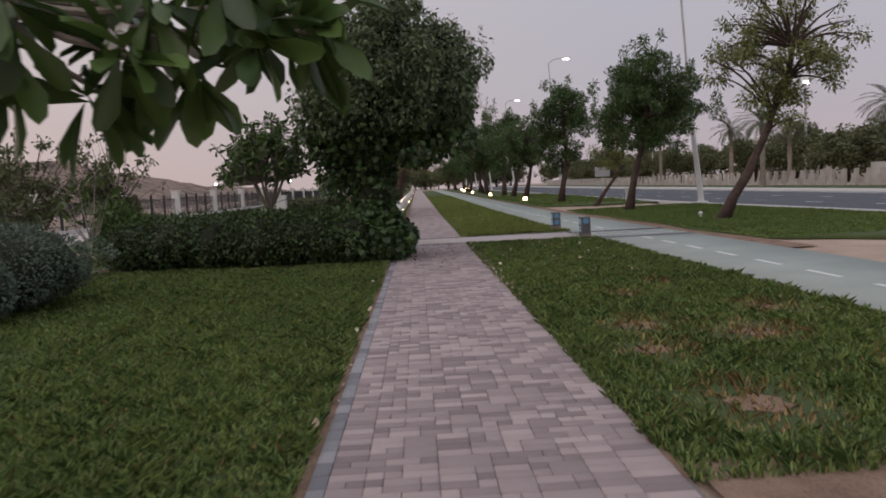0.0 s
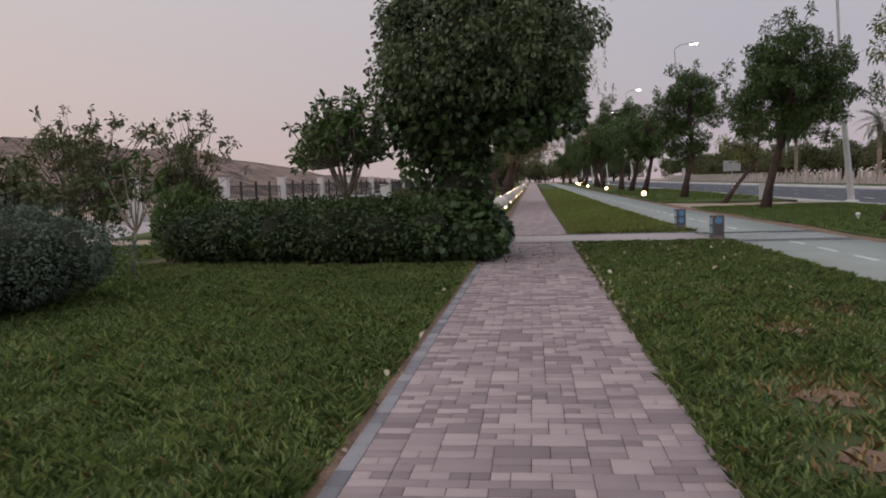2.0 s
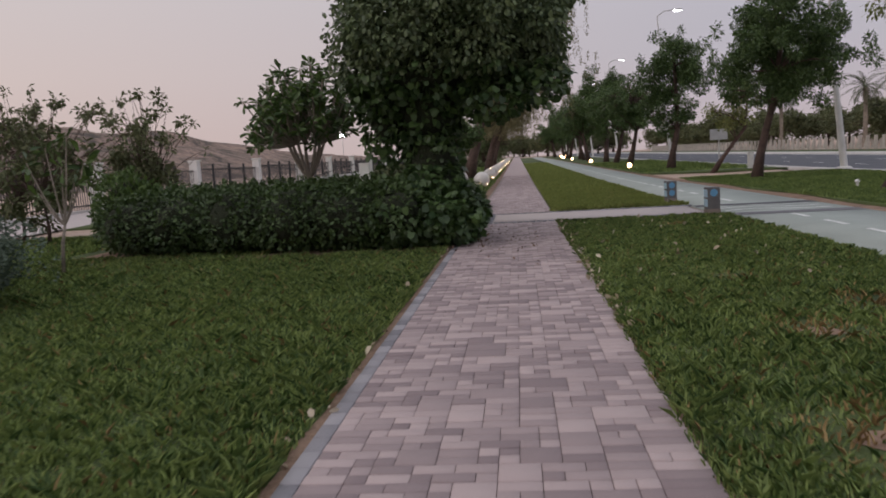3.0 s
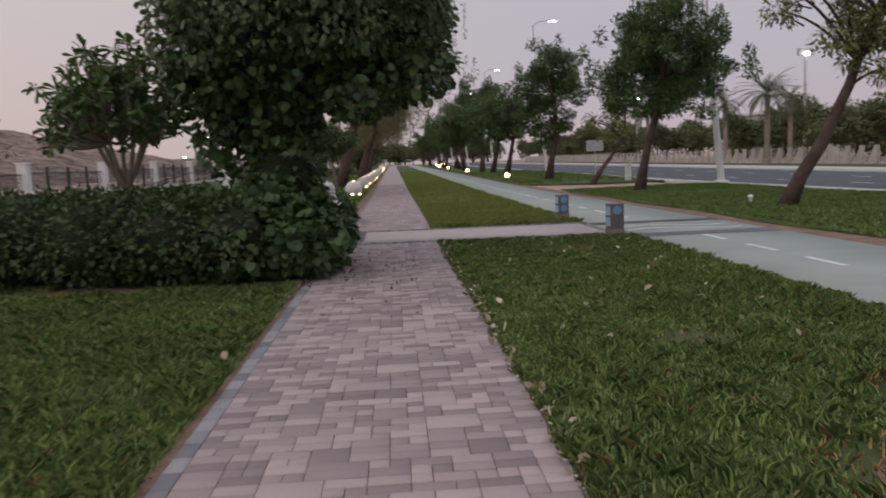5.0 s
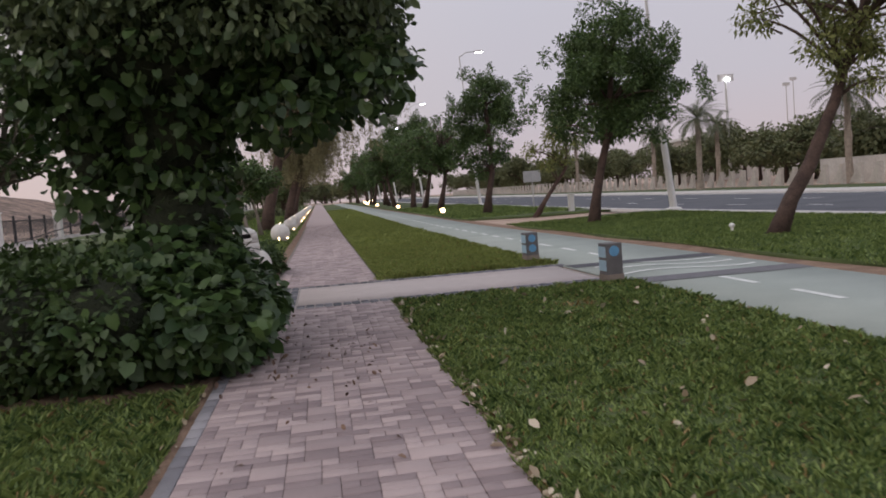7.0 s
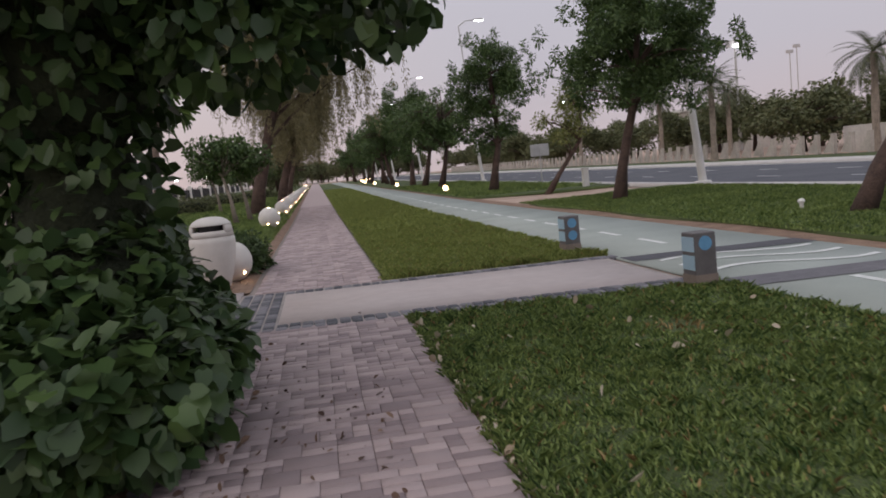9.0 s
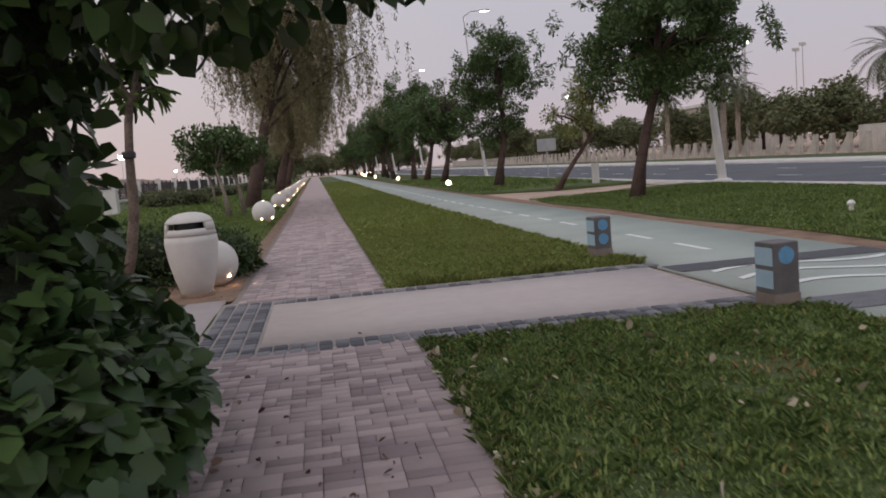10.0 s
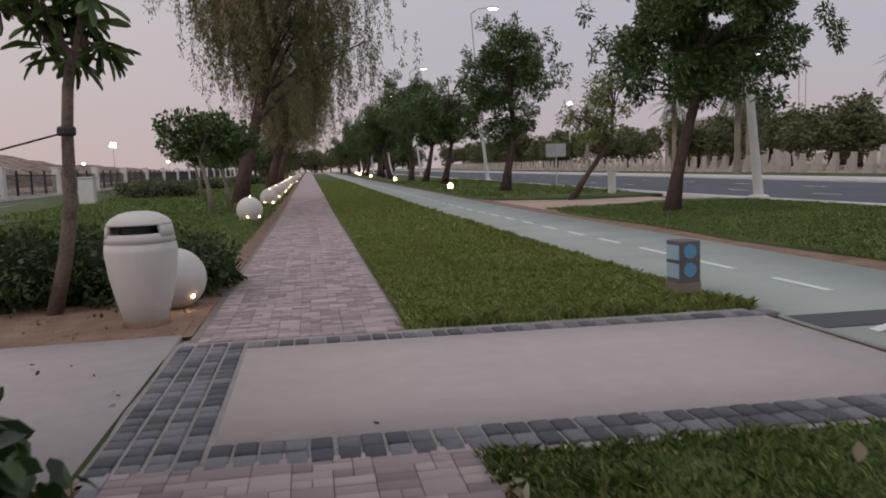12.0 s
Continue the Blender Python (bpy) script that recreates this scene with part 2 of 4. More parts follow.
# leaf outlines: (along, across, lift)
DIAMOND = (np.array([(0, 0, 0), (0.45, 0.5, 0.05), (1, 0, -0.05), (0.45, -0.5, 0.05)]), np.array([(0, 1, 2, 3)]))
OVAL = (np.array([(0, 0, 0), (0.28, 0.40, 0.07), (0.68, 0.46, 0.05), (1, 0, -0.10), (0.68, -0.46, 0.05), (0.28, -0.40, 0.07)]), np.array([(0, 1, 2, 3), (0, 3, 4, 5)]))
HEART = (np.array([(0.06, 0, 0), (-0.08, 0.26, 0.04), (0.12, 0.50, 0.08), (0.60, 0.45, 0.03), (0.98, 0, -0.13), (0.60, -0.45, 0.03), (0.12, -0.50, 0.08), (-0.08, -0.26, 0.04), (0.5, 0, -0.04)]),
         np.array([(0, 1, 2, 8), (2, 3, 4, 8), (4, 5, 6, 8), (6, 7, 0, 8)]))


OBOVATE = (np.array([(0, 0, 0), (0.35, 0.24, 0.05), (0.70, 0.50, 0.06), (0.93, 0.30, 0.0), (1, 0, -0.06), (0.93, -0.30, 0.0), (0.70, -0.50, 0.06), (0.35, -0.24, 0.05), (0.66, 0, -0.02)]),
           np.array([(0, 1, 2, 8), (2, 3, 4, 8), (4, 5, 6, 8), (6, 7, 0, 8)]))


def unit(a):
    return a / np.maximum(np.linalg.norm(a, axis=1, keepdims=True), 1e-6)


def foliage(name, pts, material, size=0.1, wide=0.5, shape=DIAMOND, out=None, droop=0.2, jit=0.35):
    """Leaves at points: each points outwards and somewhat down, with its own turn and size."""
    n = len(pts)
    axis = rng.normal(size=(n, 3))
    if out is not None:
        axis = axis * 0.7 + unit(out) * 0.8
    axis[:, 2] -= droop
    axis = unit(axis)
    nor = rng.normal(size=(n, 3)) * 0.6 + np.array([0, 0, 0.9])
    if out is not None:
        nor += unit(out) * 0.7
    side = unit(np.cross(nor, axis))
    nor = np.cross(axis, side)
    s = size * (1 + jit * rng.uniform(-1, 1, n))[:, None, None]
    o, f = shape
    v = pts[:, None, :] + s * (o[None, :, 0:1] * axis[:, None, :] + o[None, :, 1:2] * wide * 2 * side[:, None, :] + o[None, :, 2:3] * nor[:, None, :])
    faces = (np.arange(n)[:, None, None] * len(o) + f[None]).reshape(-1, f.shape[1])
    return np_mesh(name, v.reshape(-1, 3), faces, material)


def blob_points(blobs, n, inner=0.45):
    """Points in the outer shell of ellipsoids (centre, radii), and the way out from each centre."""
    w = np.array([r[0] * r[1] + r[1] * r[2] for _, r in blobs])
    pick = rng.choice(len(blobs), n, p=w / w.sum())
    d = unit(rng.normal(size=(n, 3)))
    rad = inner + (1 - inner) * rng.uniform(0, 1, (n, 1)) ** 0.6
    rad *= 1 + 0.10 * np.sin(d[:, 0:1] * 7 + pick[:, None]) * np.cos(d[:, 1:2] * 6)
    for _ in range(30):
        way = unit(rng.normal(size=(1, 3)))[0]
        stick = (d @ way > 0.965) & (rng.random(n) < 0.8) & (pick == rng.integers(len(blobs)))
        rad[stick] *= rng.uniform(1.05, 1.35)
    c, r = np.array([b[0] for b in blobs])[pick], np.array([b[1] for b in blobs])[pick]
    return c + d * rad * r, d


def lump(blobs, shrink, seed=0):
    """A dark uneven core inside a dense shrub, its near-black colour standing for the shade within, so that no light
    shows through where none does.
    """
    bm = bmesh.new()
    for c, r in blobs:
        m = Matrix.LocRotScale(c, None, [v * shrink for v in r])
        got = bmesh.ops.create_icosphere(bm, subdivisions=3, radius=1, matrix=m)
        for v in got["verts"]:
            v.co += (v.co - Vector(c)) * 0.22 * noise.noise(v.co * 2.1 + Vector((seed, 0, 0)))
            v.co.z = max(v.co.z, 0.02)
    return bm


# ---- lie of the land ----
def sm(a, b, v):
    t = min(1, max(0, (v - a) / (b - a)))
    return t * t * (3 - 2 * t)


def gz(x, y):
    """Height of the ground: level at first, rising slowly far ahead and to the west, with a low bank beside the path."""
    z = 0.0065 * max(0.0, min(y, 330) - 45)
    z += 0.28 * sm(25.5, 36, y) * sm(-2.05, -2.4, x)
    z += 0.12 * sm(35, 75, y) * sm(-4, -14, x)
    return z


def skew(x, y):
    """The crossing runs a few degrees off square to the path: its edges come nearer towards the road."""
    w = np.clip(1 - (np.abs(y - 22.5) - 2) / 6, 0, 1)
    return y - 0.055 * w * (np.clip(x, -2.1, 6.2) + 1.4)


def sheet(name, x0, x1, y0, y1, dz, material, nx=2, ny=12, parent=None, thick=0.0, x0f=None, x1f=None):
    """A strip of ground that follows the land, with skirts of some thickness; x0f and x1f shift its edges along y."""
    xs, ys = np.linspace(0, 1, nx), np.linspace(y0, y1, ny)
    v, f = [], []
    for y in ys:
        a, b = x0 + (x0f(y) if x0f else 0), x1 + (x1f(y) if x1f else 0)
        for u in xs:
            x = a + (b - a) * u
            v.append((x, float(skew(x, y)) if -2.2 < x < 6.2 else y, gz(x, y) + dz))
    for j in range(ny - 1):
        for i in range(nx - 1):
            k = j * nx + i
            f.append((k, k + 1, k + nx + 1, k + nx))
    if thick:
        rim = [i for i in range(nx)] + [j * nx + nx - 1 for j in range(1, ny)] + [(ny - 1) * nx + i for i in range(nx - 2, -1, -1)] + [j * nx for j in range(ny - 2, 0, -1)]
        base = len(v)
        v += [(v[i][0], v[i][1], v[i][2] - thick) for i in rim]
        for k in range(len(rim)):
            q = (k + 1) % len(rim)
            f.append((rim[q], rim[k], base + k, base + q))
    return part(name, np_mesh(name, v, f, material), material, parent)


def wob(k, amp=0.07):
    return lambda y: amp * noise.noise(Vector((k, y * 0.9, 0))) + amp * 0.6 * noise.noise(Vector((k, y * 3.1, 5)))


# ---- ground, paths and road ----
gx = np.concatenate([[-1500, -600, -300, -180], np.arange(-120, -20, 10), np.arange(-20, 40, 1.0), np.arange(40, 120, 10), [180, 300, 600, 1500]])
gy = np.concatenate([[-600, -200, -60], np.arange(-20, 60, 1.0), np.arange(60, 340, 10), [400, 600, 1000, 1800]])
gv = [(x, y, gz(x, y) - (0.25 if 13.9 < x < 26.5 else 0.05)) for y in gy for x in gx]
gf = [(j * len(gx) + i, j * len(gx) + i + 1, (j + 1) * len(gx) + i + 1, (j + 1) * len(gx) + i) for j in range(len(gy) - 1) for i in range(len(gx) - 1)]
tagged(part("ground", np_mesh("ground", gv, gf, M_SAND), M_SAND, None, "dusty sandy ground under the park strip"), category="ground", kind="structure")


def struct(ob, label, category):
    return tagged(ob, label, category, "", "structure")


PW = -1.95  # west edge of the paved path
lawns = []


def lawn(x0, x1, y0, y1, label, nx=4, ny=40, dz=0.0, a=None, b=None):
    ob = struct(sheet("lawn", x0, x1, y0, y1, dz, M_LAWN, nx, ny, None, 0.06, a, b), label, "lawn")
    lawns.append(ob)
    return ob


lawn(-15.2, -2.03, -4, 24.0, "thick green lawn with a soil edge beside the path", 8, 60, 0.0, None, wob(1, 0.04))
lawn(0.07, 3.5, 3.7, 20.8, "green lawn with dry brown patches between the paths", 6, 60, 0.0, wob(2, 0.04), wob(3, 0.06))
lawn(0.06, 3.40, 24.15, 240, "long strip of lawn between footpath and cycle lane", 4, 120, 0.0, wob(4, 0.05), wob(5, 0.05))
lawn(6.68, 13.6, 15.6, 42.6, "mown lawn under the street trees beside the road", 8, 40, 0.03, lambda y: 0.12 * math.sin(y * 0.8) + 4.2 * sm(40.2, 42.6, y) + 2.0 * sm(17.5, 15.6, y), None)
lawn(6.5, 13.6, 47.0, 240, "further lawn under the street trees beside the road", 4, 80, 0.03, lambda y: 3.5 * sm(50, 47, y), None)
lawn(-15.2, -2.12, 27.0, 240, "rising lawn with globe lights beside the path", 12, 120, 0.0, lambda y: -3.4 * sm(56, 63, y), wob(6, 0.04))
struct(sheet("soil_edge", -2.10, PW, -4, 20.9, -0.012, M_SOIL, 2, 40), "reddish brown soil edge between lawn and paving", "soil")
struct(sheet("soil_edge", -0.02, 0.10, 3.5, 20.9, -0.02, M_SOIL, 2, 40), "thin soil edge beside the paving", "soil")
struct(sheet("soil_edge", -2.2, PW, 24.4, 120, -0.012, M_SOIL, 2, 60), "brown soil edge below the raised lawn", "soil")
struct(sheet("soil_edge", 6.05, 6.8, 15, 120, -0.02, M_SOIL, 2, 60, None, 0, wob(8, 0.05)), "bare brown soil along the cycle lane", "soil")
struct(sheet("soil_bed", -9, -2.05, 24.42, 27.2, -0.004, M_SOIL, 6, 8), "bare soil bed under the shrubs and bin", "soil")
struct(sheet("soil_bed", -9.2, PW - 0.02, 16.1, 20.9, 0.008, M_SOIL, 6, 8), "dark soil under the hedge", "soil")
struct(sheet("soil_bed", 0.10, 2.4, 2.0, 3.75, -0.006, M_SOIL, 4, 6), "bare reddish soil patch at the lawn's end", "soil")
struct(sheet("cycle_lane", 3.42, 6.12, -6, 240, -0.008, M_LANE, 2, 60, None, 0.03), "pale grey-green cycle lane", "cycle lane")
road = struct(sheet("road", 14.15, 26, -60, 420, -0.16 + 0.10, M_ROAD, 2, 60), "dark asphalt road", "road")
for xa, xb, nm in ((13.6, 14.15, "kerb"), (26, 28.2, "kerb")):
    struct(sheet(nm, xa, xb, -60, 420, 0.07, M_KERB, 2, 60, None, 0.16), "pale concrete kerb along the road", "kerb")
struct(sheet("verge", 28.2, 33, -60, 420, 0.02, M_LAWN, 2, 40, None, 0.05), "dull grass verge across the road", "verge")
struct(sheet("pavement", -18.6, -15.2, -10, 62, 0.0, M_SLAB, 4, 20), "pale paved walk along the fence", "pavement")
paint = thing("lane_paint", (0, 0, 0), "worn white lane paint on the road and cycle lane", "road marking", kind="structure")
y = 6.7
while y < 90:
    if not 19.6 < y < 23.6:
        sheet("dash", 4.58, 4.69, y, y + 0.98, -0.003, M_MARK, 2, 2, paint)
    y += 1.8
for xx in (14.7, 25.4):
    sheet("edge_line", xx, xx + 0.15, -60, 300, -0.055, M_MARK, 2, 50, paint)
for yy in range(0, 160, 6):
    for xx in (18, 21.8):
        sheet("dash", xx, xx + 0.14, yy, yy + 1.6, -0.055, M_MARK, 2, 2, paint)

# the crossing: slabs, cobble bands, painted marks on the lane
struct(sheet("concrete_slab", -1.385, 3.2, 21.3, 23.7, -0.004, M_SLAB, 4, 4, None, 0.04), "pale smooth concrete crossing slab", "slab")
struct(sheet("concrete_slab", -9, -2.04, 20.95, 24.4, 0.006, M_SLAB, 4, 4, None, 0.04), "pale concrete side slab with fallen bits", "slab")
struct(sheet("joint_bed", -2.04, 3.3, 20.86, 24.1, -0.012, M_GROUT, 4, 4), "sandy joints between the cobbles", "paving")
struct(sheet("joint_bed", PW, 0.04, -4, 20.9, -0.022, M_JOINT, 3, 30), "sandy joints of the paved path", "paving")
struct(sheet("joint_bed", PW, 0.04, 24.05, 300, -0.022, M_JOINT, 3, 90), "sandy joints of the paved path ahead", "paving")
for ya, yb in ((20.35, 20.95), (23.05, 23.6)):
    struct(sheet("cobble_strip", 3.42, 6.12, ya, yb, 0.0, M_COBBLE, 4, 4), "dark cobbled strip across the cycle lane", "paving")
for k, (ya, amp) in enumerate(((21.2, 0.25), (21.9, 0.25), (22.5, 0.2))):
    bm = bmesh.new()
    for j in range(12):
        xa, xb = 3.7 + j * 0.18, 3.7 + (j + 1) * 0.18
        za = [ya + amp * math.sin((q - 3.7) * 2.6) for q in (xa, xb)]
        bm.faces.new([bm.verts.new(c) for c in ((xa, za[0], 0.0), (xb, za[1], 0.0), (xb, za[1] + 0.13, 0.0), (xa, za[0] + 0.13, 0.0))])
    part("painted_mark", bm, M_MARK, paint)


# ---- trees and shrubs ----
def tree(name, at, label, category, trunk, radius, blobs, leaves, leaf_mat, bark, size=0.14, wide=0.35, shape=DIAMOND, droop=0.3, inner=0.25, group="", limbs=None, twigs=0):
    """trunk: points from the base; a limb runs from the trunk to each clump of the crown."""
    ob = thing(name, at, label, category, group)
    n = len(trunk)
    part("trunk", tube(trunk, [radius * (1.35 if i == 0 else 1 - 0.5 * i / (n - 1)) for i in range(n)], 11, 0.35), bark, ob, "", True)
    tops = [Vector(p) for p in trunk]
    for i, (c, r) in enumerate(blobs[:limbs or len(blobs)]):
        c = Vector(c)
        a = min(tops[n // 2:], key=lambda p: (p - c).length + 2 * max(0, p.z - c.z))
        if (a - c).length > 0.2:
            part("limb", tube(curve_pts(a, c, -0.12 * (a - c).length, (rng.uniform(-.1, .1), rng.uniform(-.1, .1), 0)), [radius * 0.30 * (1 - 0.11 * k) for k in range(7)], 6), bark, ob)
        for _ in range(twigs):
            d = Vector(rng.normal(size=3))
            d = Vector((d.x * r[0], d.y * r[1], abs(d.z) * r[2])) * 0.55
            part("twig", tube(curve_pts(a.lerp(c, 0.7), c + d, 0, (0, 0, 0), 3), [radius * 0.16, radius * 0.1, radius * 0.04], 4), bark, ob)
    p, o = blob_points(blobs, leaves, inner)
    part("crown", foliage("crown", p, leaf_mat, size, wide, shape, o, droop), leaf_mat, ob)
    return ob


def crown(seed, cx, cy, cz, rx, rz, n, small):
    """Clumps spread over an uneven crown."""
    r = np.random.default_rng(seed)
    out = []
    for _ in range(n):
        d = r.normal(size=3)
        d /= np.linalg.norm(d)
        q = r.uniform(0.35, 1.0)
        s = small * r.uniform(0.65, 1.25)
        out.append(((cx + d[0] * rx * q, cy + d[1] * rx * q, cz + d[2] * rz * q), (s, s, s * 0.75)))
    for _ in range(n // 2):
        d = r.normal(size=3)
        d /= np.linalg.norm(d)
        q, s = r.uniform(1.0, 1.36), small * r.uniform(0.32, 0.62)
        out.append(((cx + d[0] * rx * q, cy + d[1] * rx * q, cz + abs(d[2]) * rz * q - 0.25 * rz), (s * 0.75, s * 0.75, s * 1.3)))
    return out


ST = "street trees along the road"
NEEM_LABEL = "dark green street tree with a rounded crown"
neem_a = tree("street_tree", (8.92, 36.7, 0), "dark green street tree with leaning trunk and full crown", "tree",
              [(0, 0, -0.1), (0.17, 0, 1.0), (0.42, 0, 2.0), (0.7, 0, 3.0), (0.92, 0.1, 4.2), (1.05, 0, 5.6)], 0.175,
              crown(3, 1.1, 0, 5.05, 2.65, 3.0, 96, 0.52), 36000, M_NEEM, M_BARK, 0.15, 0.17, OVAL, group=ST, limbs=26)
neem_b = tree("street_tree", (9.2, 56, gz(9, 56)), NEEM_LABEL, "tree",
              [(0, 0, -0.1), (0.2, 0, 1.2), (0.5, 0, 2.6), (0.5, 0, 4.0), (0.4, 0.1, 6.6)], 0.22,
              crown(9, 0.4, 0, 5.8, 2.4, 3.4, 66, 0.58), 22000, M_NEEM, M_BARK, 0.18, 0.2, DIAMOND, group=ST, limbs=20)
neem_c = tree("street_tree", (9.0, 73.5, gz(9, 73)), NEEM_LABEL, "tree",
              [(0, 0, -0.1), (0.4, 0, 1.5), (0.7, 0, 3.0), (0.6, 0.1, 5)], 0.22,
              crown(5, 0.5, 0, 5.2, 3.0, 2.5, 46, 0.68), 9000, M_NEEM, M_BARK, 0.23, 0.24, DIAMOND, group=ST)
for i, yy in enumerate((83, 95, 107, 120, 132, 146, 160, 176, 195, 215)):
    s = 1.08 + 0.28 * ((i * 37) % 10) / 10
    copy_thing((neem_c, neem_b)[i % 3 == 1], pose(9 + 0.5 * math.sin(i * 2.1), yy, gz(9, yy), 0, 0, 70 * i) @ Matrix.Diagonal((s, s, s * 0.95, 1)))
tree("street_tree", (8.98, 25.4, 0), "sparse olive-leaved tree with a strongly leaning trunk", "tree",
     [(0, 0, -0.1), (0.38, 0, 0.75), (0.92, 0, 1.5), (1.18, 0, 2.1), (1.6, 0, 2.9), (1.8, 0, 3.5), (2.4, 0.1, 4.6), (2.5, 0, 5.6)], 0.17,
     crown(12, 2.1, 0, 5.6, 2.1, 2.5, 48, 0.52), 11000, M_OLIVE, M_BARK, 0.14, 0.20, DIAMOND, 0.6, 0.05, ST, twigs=1)
tree("street_tree", (10.4, 12.6, 0), "sparse olive-leaved tree at the lawn's end", "tree",
     [(0, 0, -0.1), (0.2, 0, 1.2), (0.1, 0, 2.4), (0.3, 0, 4.2)], 0.17,
     crown(14, 0.2, 0, 4.6, 2.0, 1.9, 22, 0.6), 4000, M_OLIVE, M_BARK, 0.16, 0.24, DIAMOND, 0.5, 0.1, ST, twigs=2)
tree("street_tree", (9.7, 47.2, 0), "spindly leaning tree with thin yellowish leaves", "tree",
     [(0, 0, -0.1), (0.6, 0, 0.8), (1.3, 0, 1.7), (1.75, 0, 2.3), (1.9, 0, 3.6)], 0.12,
     crown(21, 1.3, 0, 3.6, 1.4, 1.6, 20, 0.5), 2600, M_OLIVE, M_BARK, 0.16, 0.22, DIAMOND, 0.4, 0.1, ST, twigs=1)

# dusty trees across the road and far palms
back = tree("roadside_tree", (40, 60, 0), "dusty green tree behind the far fence", "tree",
            [(0, 0, -0.1), (0.1, 0, 1.5), (0, 0, 3)], 0.2, crown(31, 0, 0, 2.9, 3.0, 2.3, 26, 1.1), 4200, M_DUSTY, M_BARK, 0.34, 0.34, DIAMOND, group="trees across the road")
r2 = np.random.default_rng(40)
for i in range(44):
    yy, xx = 26 + i * 5.2 + r2.uniform(-2, 2), 38 + r2.uniform(0, 16)
    s = r2.uniform(0.9, 1.28)
    copy_thing(back, pose(xx, yy, gz(xx, yy), 0, 0, r2.uniform(0, 360)) @ Matrix.Diagonal((s, s, s * r2.uniform(0.8, 1.1), 1)))

for i in range(26):
    xx, yy = -30 + i * 2.6, 250 + r2.uniform(0, 70)
    if not (-3.0 < xx < 1.2):
        s = r2.uniform(1.1, 1.7)
        copy_thing(back, pose(xx, yy, gz(xx, yy), 0, 0, r2.uniform(0, 360)) @ Matrix.Diagonal((s, s, s, 1)))
for i in range(9):
    xx, yy = -5 - r2.uniform(0, 6), 100 + i * 15
    s = r2.uniform(0.8, 1.2)
    copy_thing(back, pose(xx, yy, gz(xx, yy), 0, 0, r2.uniform(0, 360)) @ Matrix.Diagonal((s, s, s, 1)))
struct(sheet("footpath_end", -3.5, 3, 300, 345, 0.02, M_LAWN, 2, 4), "grass where the path ends far ahead", "lawn")
for xx in (-2.2, 0.4, 2.4):
    copy_thing(back, pose(xx, 338, gz(0, 338), 0, 0, 50 * xx) @ Matrix.Diagonal((1.5, 1.5, 1.6, 1)))


def palm(at, h, fronds=48, length=3.1, seed=0):
    r = np.random.default_rng(seed)
    ob = thing("date_palm", at, "tall date palm with arching grey-green fronds", "palm", "palms across the road")
    part("trunk", tube([(0, 0, -0.1), (0.05, 0, h * 0.5), (0, 0, h)], [0.32, 0.24, 0.26], 12, 0.4), M_PALEBARK, ob)
    for k in range(fronds):
        az, el = r.uniform(0, 2 * math.pi), r.uniform(-0.6, 1.35)
        L = length * r.uniform(0.8, 1.1)
        v, f = [], []
        p, a = np.array([0, 0, h]), el
        hd = np.array([math.cos(az), math.sin(az), 0])
        sd = np.array([-math.sin(az), math.cos(az), 0])
        for j in range(16):
            d = hd * math.cos(a) + np.array([0, 0, math.sin(a)])
            q = p + d * L / 16
            w = 0.42 * math.sin(math.pi * (j + 1.5) / 18)
            for s in (-1, 1):
                b = len(v)
                tip = (p + q) / 2 + s * sd * w + d * w * 0.7 + np.array([0, 0, -0.25 * w])
                v += [p, p + (q - p) * 0.6, tip]
                f.append((b, b + 1, b + 2))
            b = len(v)
            v += [p + sd * 0.02, q + sd * 0.02, q - sd * 0.02]
            f.append((b, b + 1, b + 2))
            p, a = q, a - 0.085
        part("frond", np_mesh("frond", v, f, M_PALM), M_PALM, ob)
    return ob


PALMS = ((30.6, 70, 5.9), (34.6, 57, 6.2), (38, 95, 6.6), (34.5, 112, 7.0), (40, 84, 6.2))
for i, (xx, yy, hh) in enumerate(PALMS):
    palm((xx, yy, gz(xx, yy)), hh, seed=i)

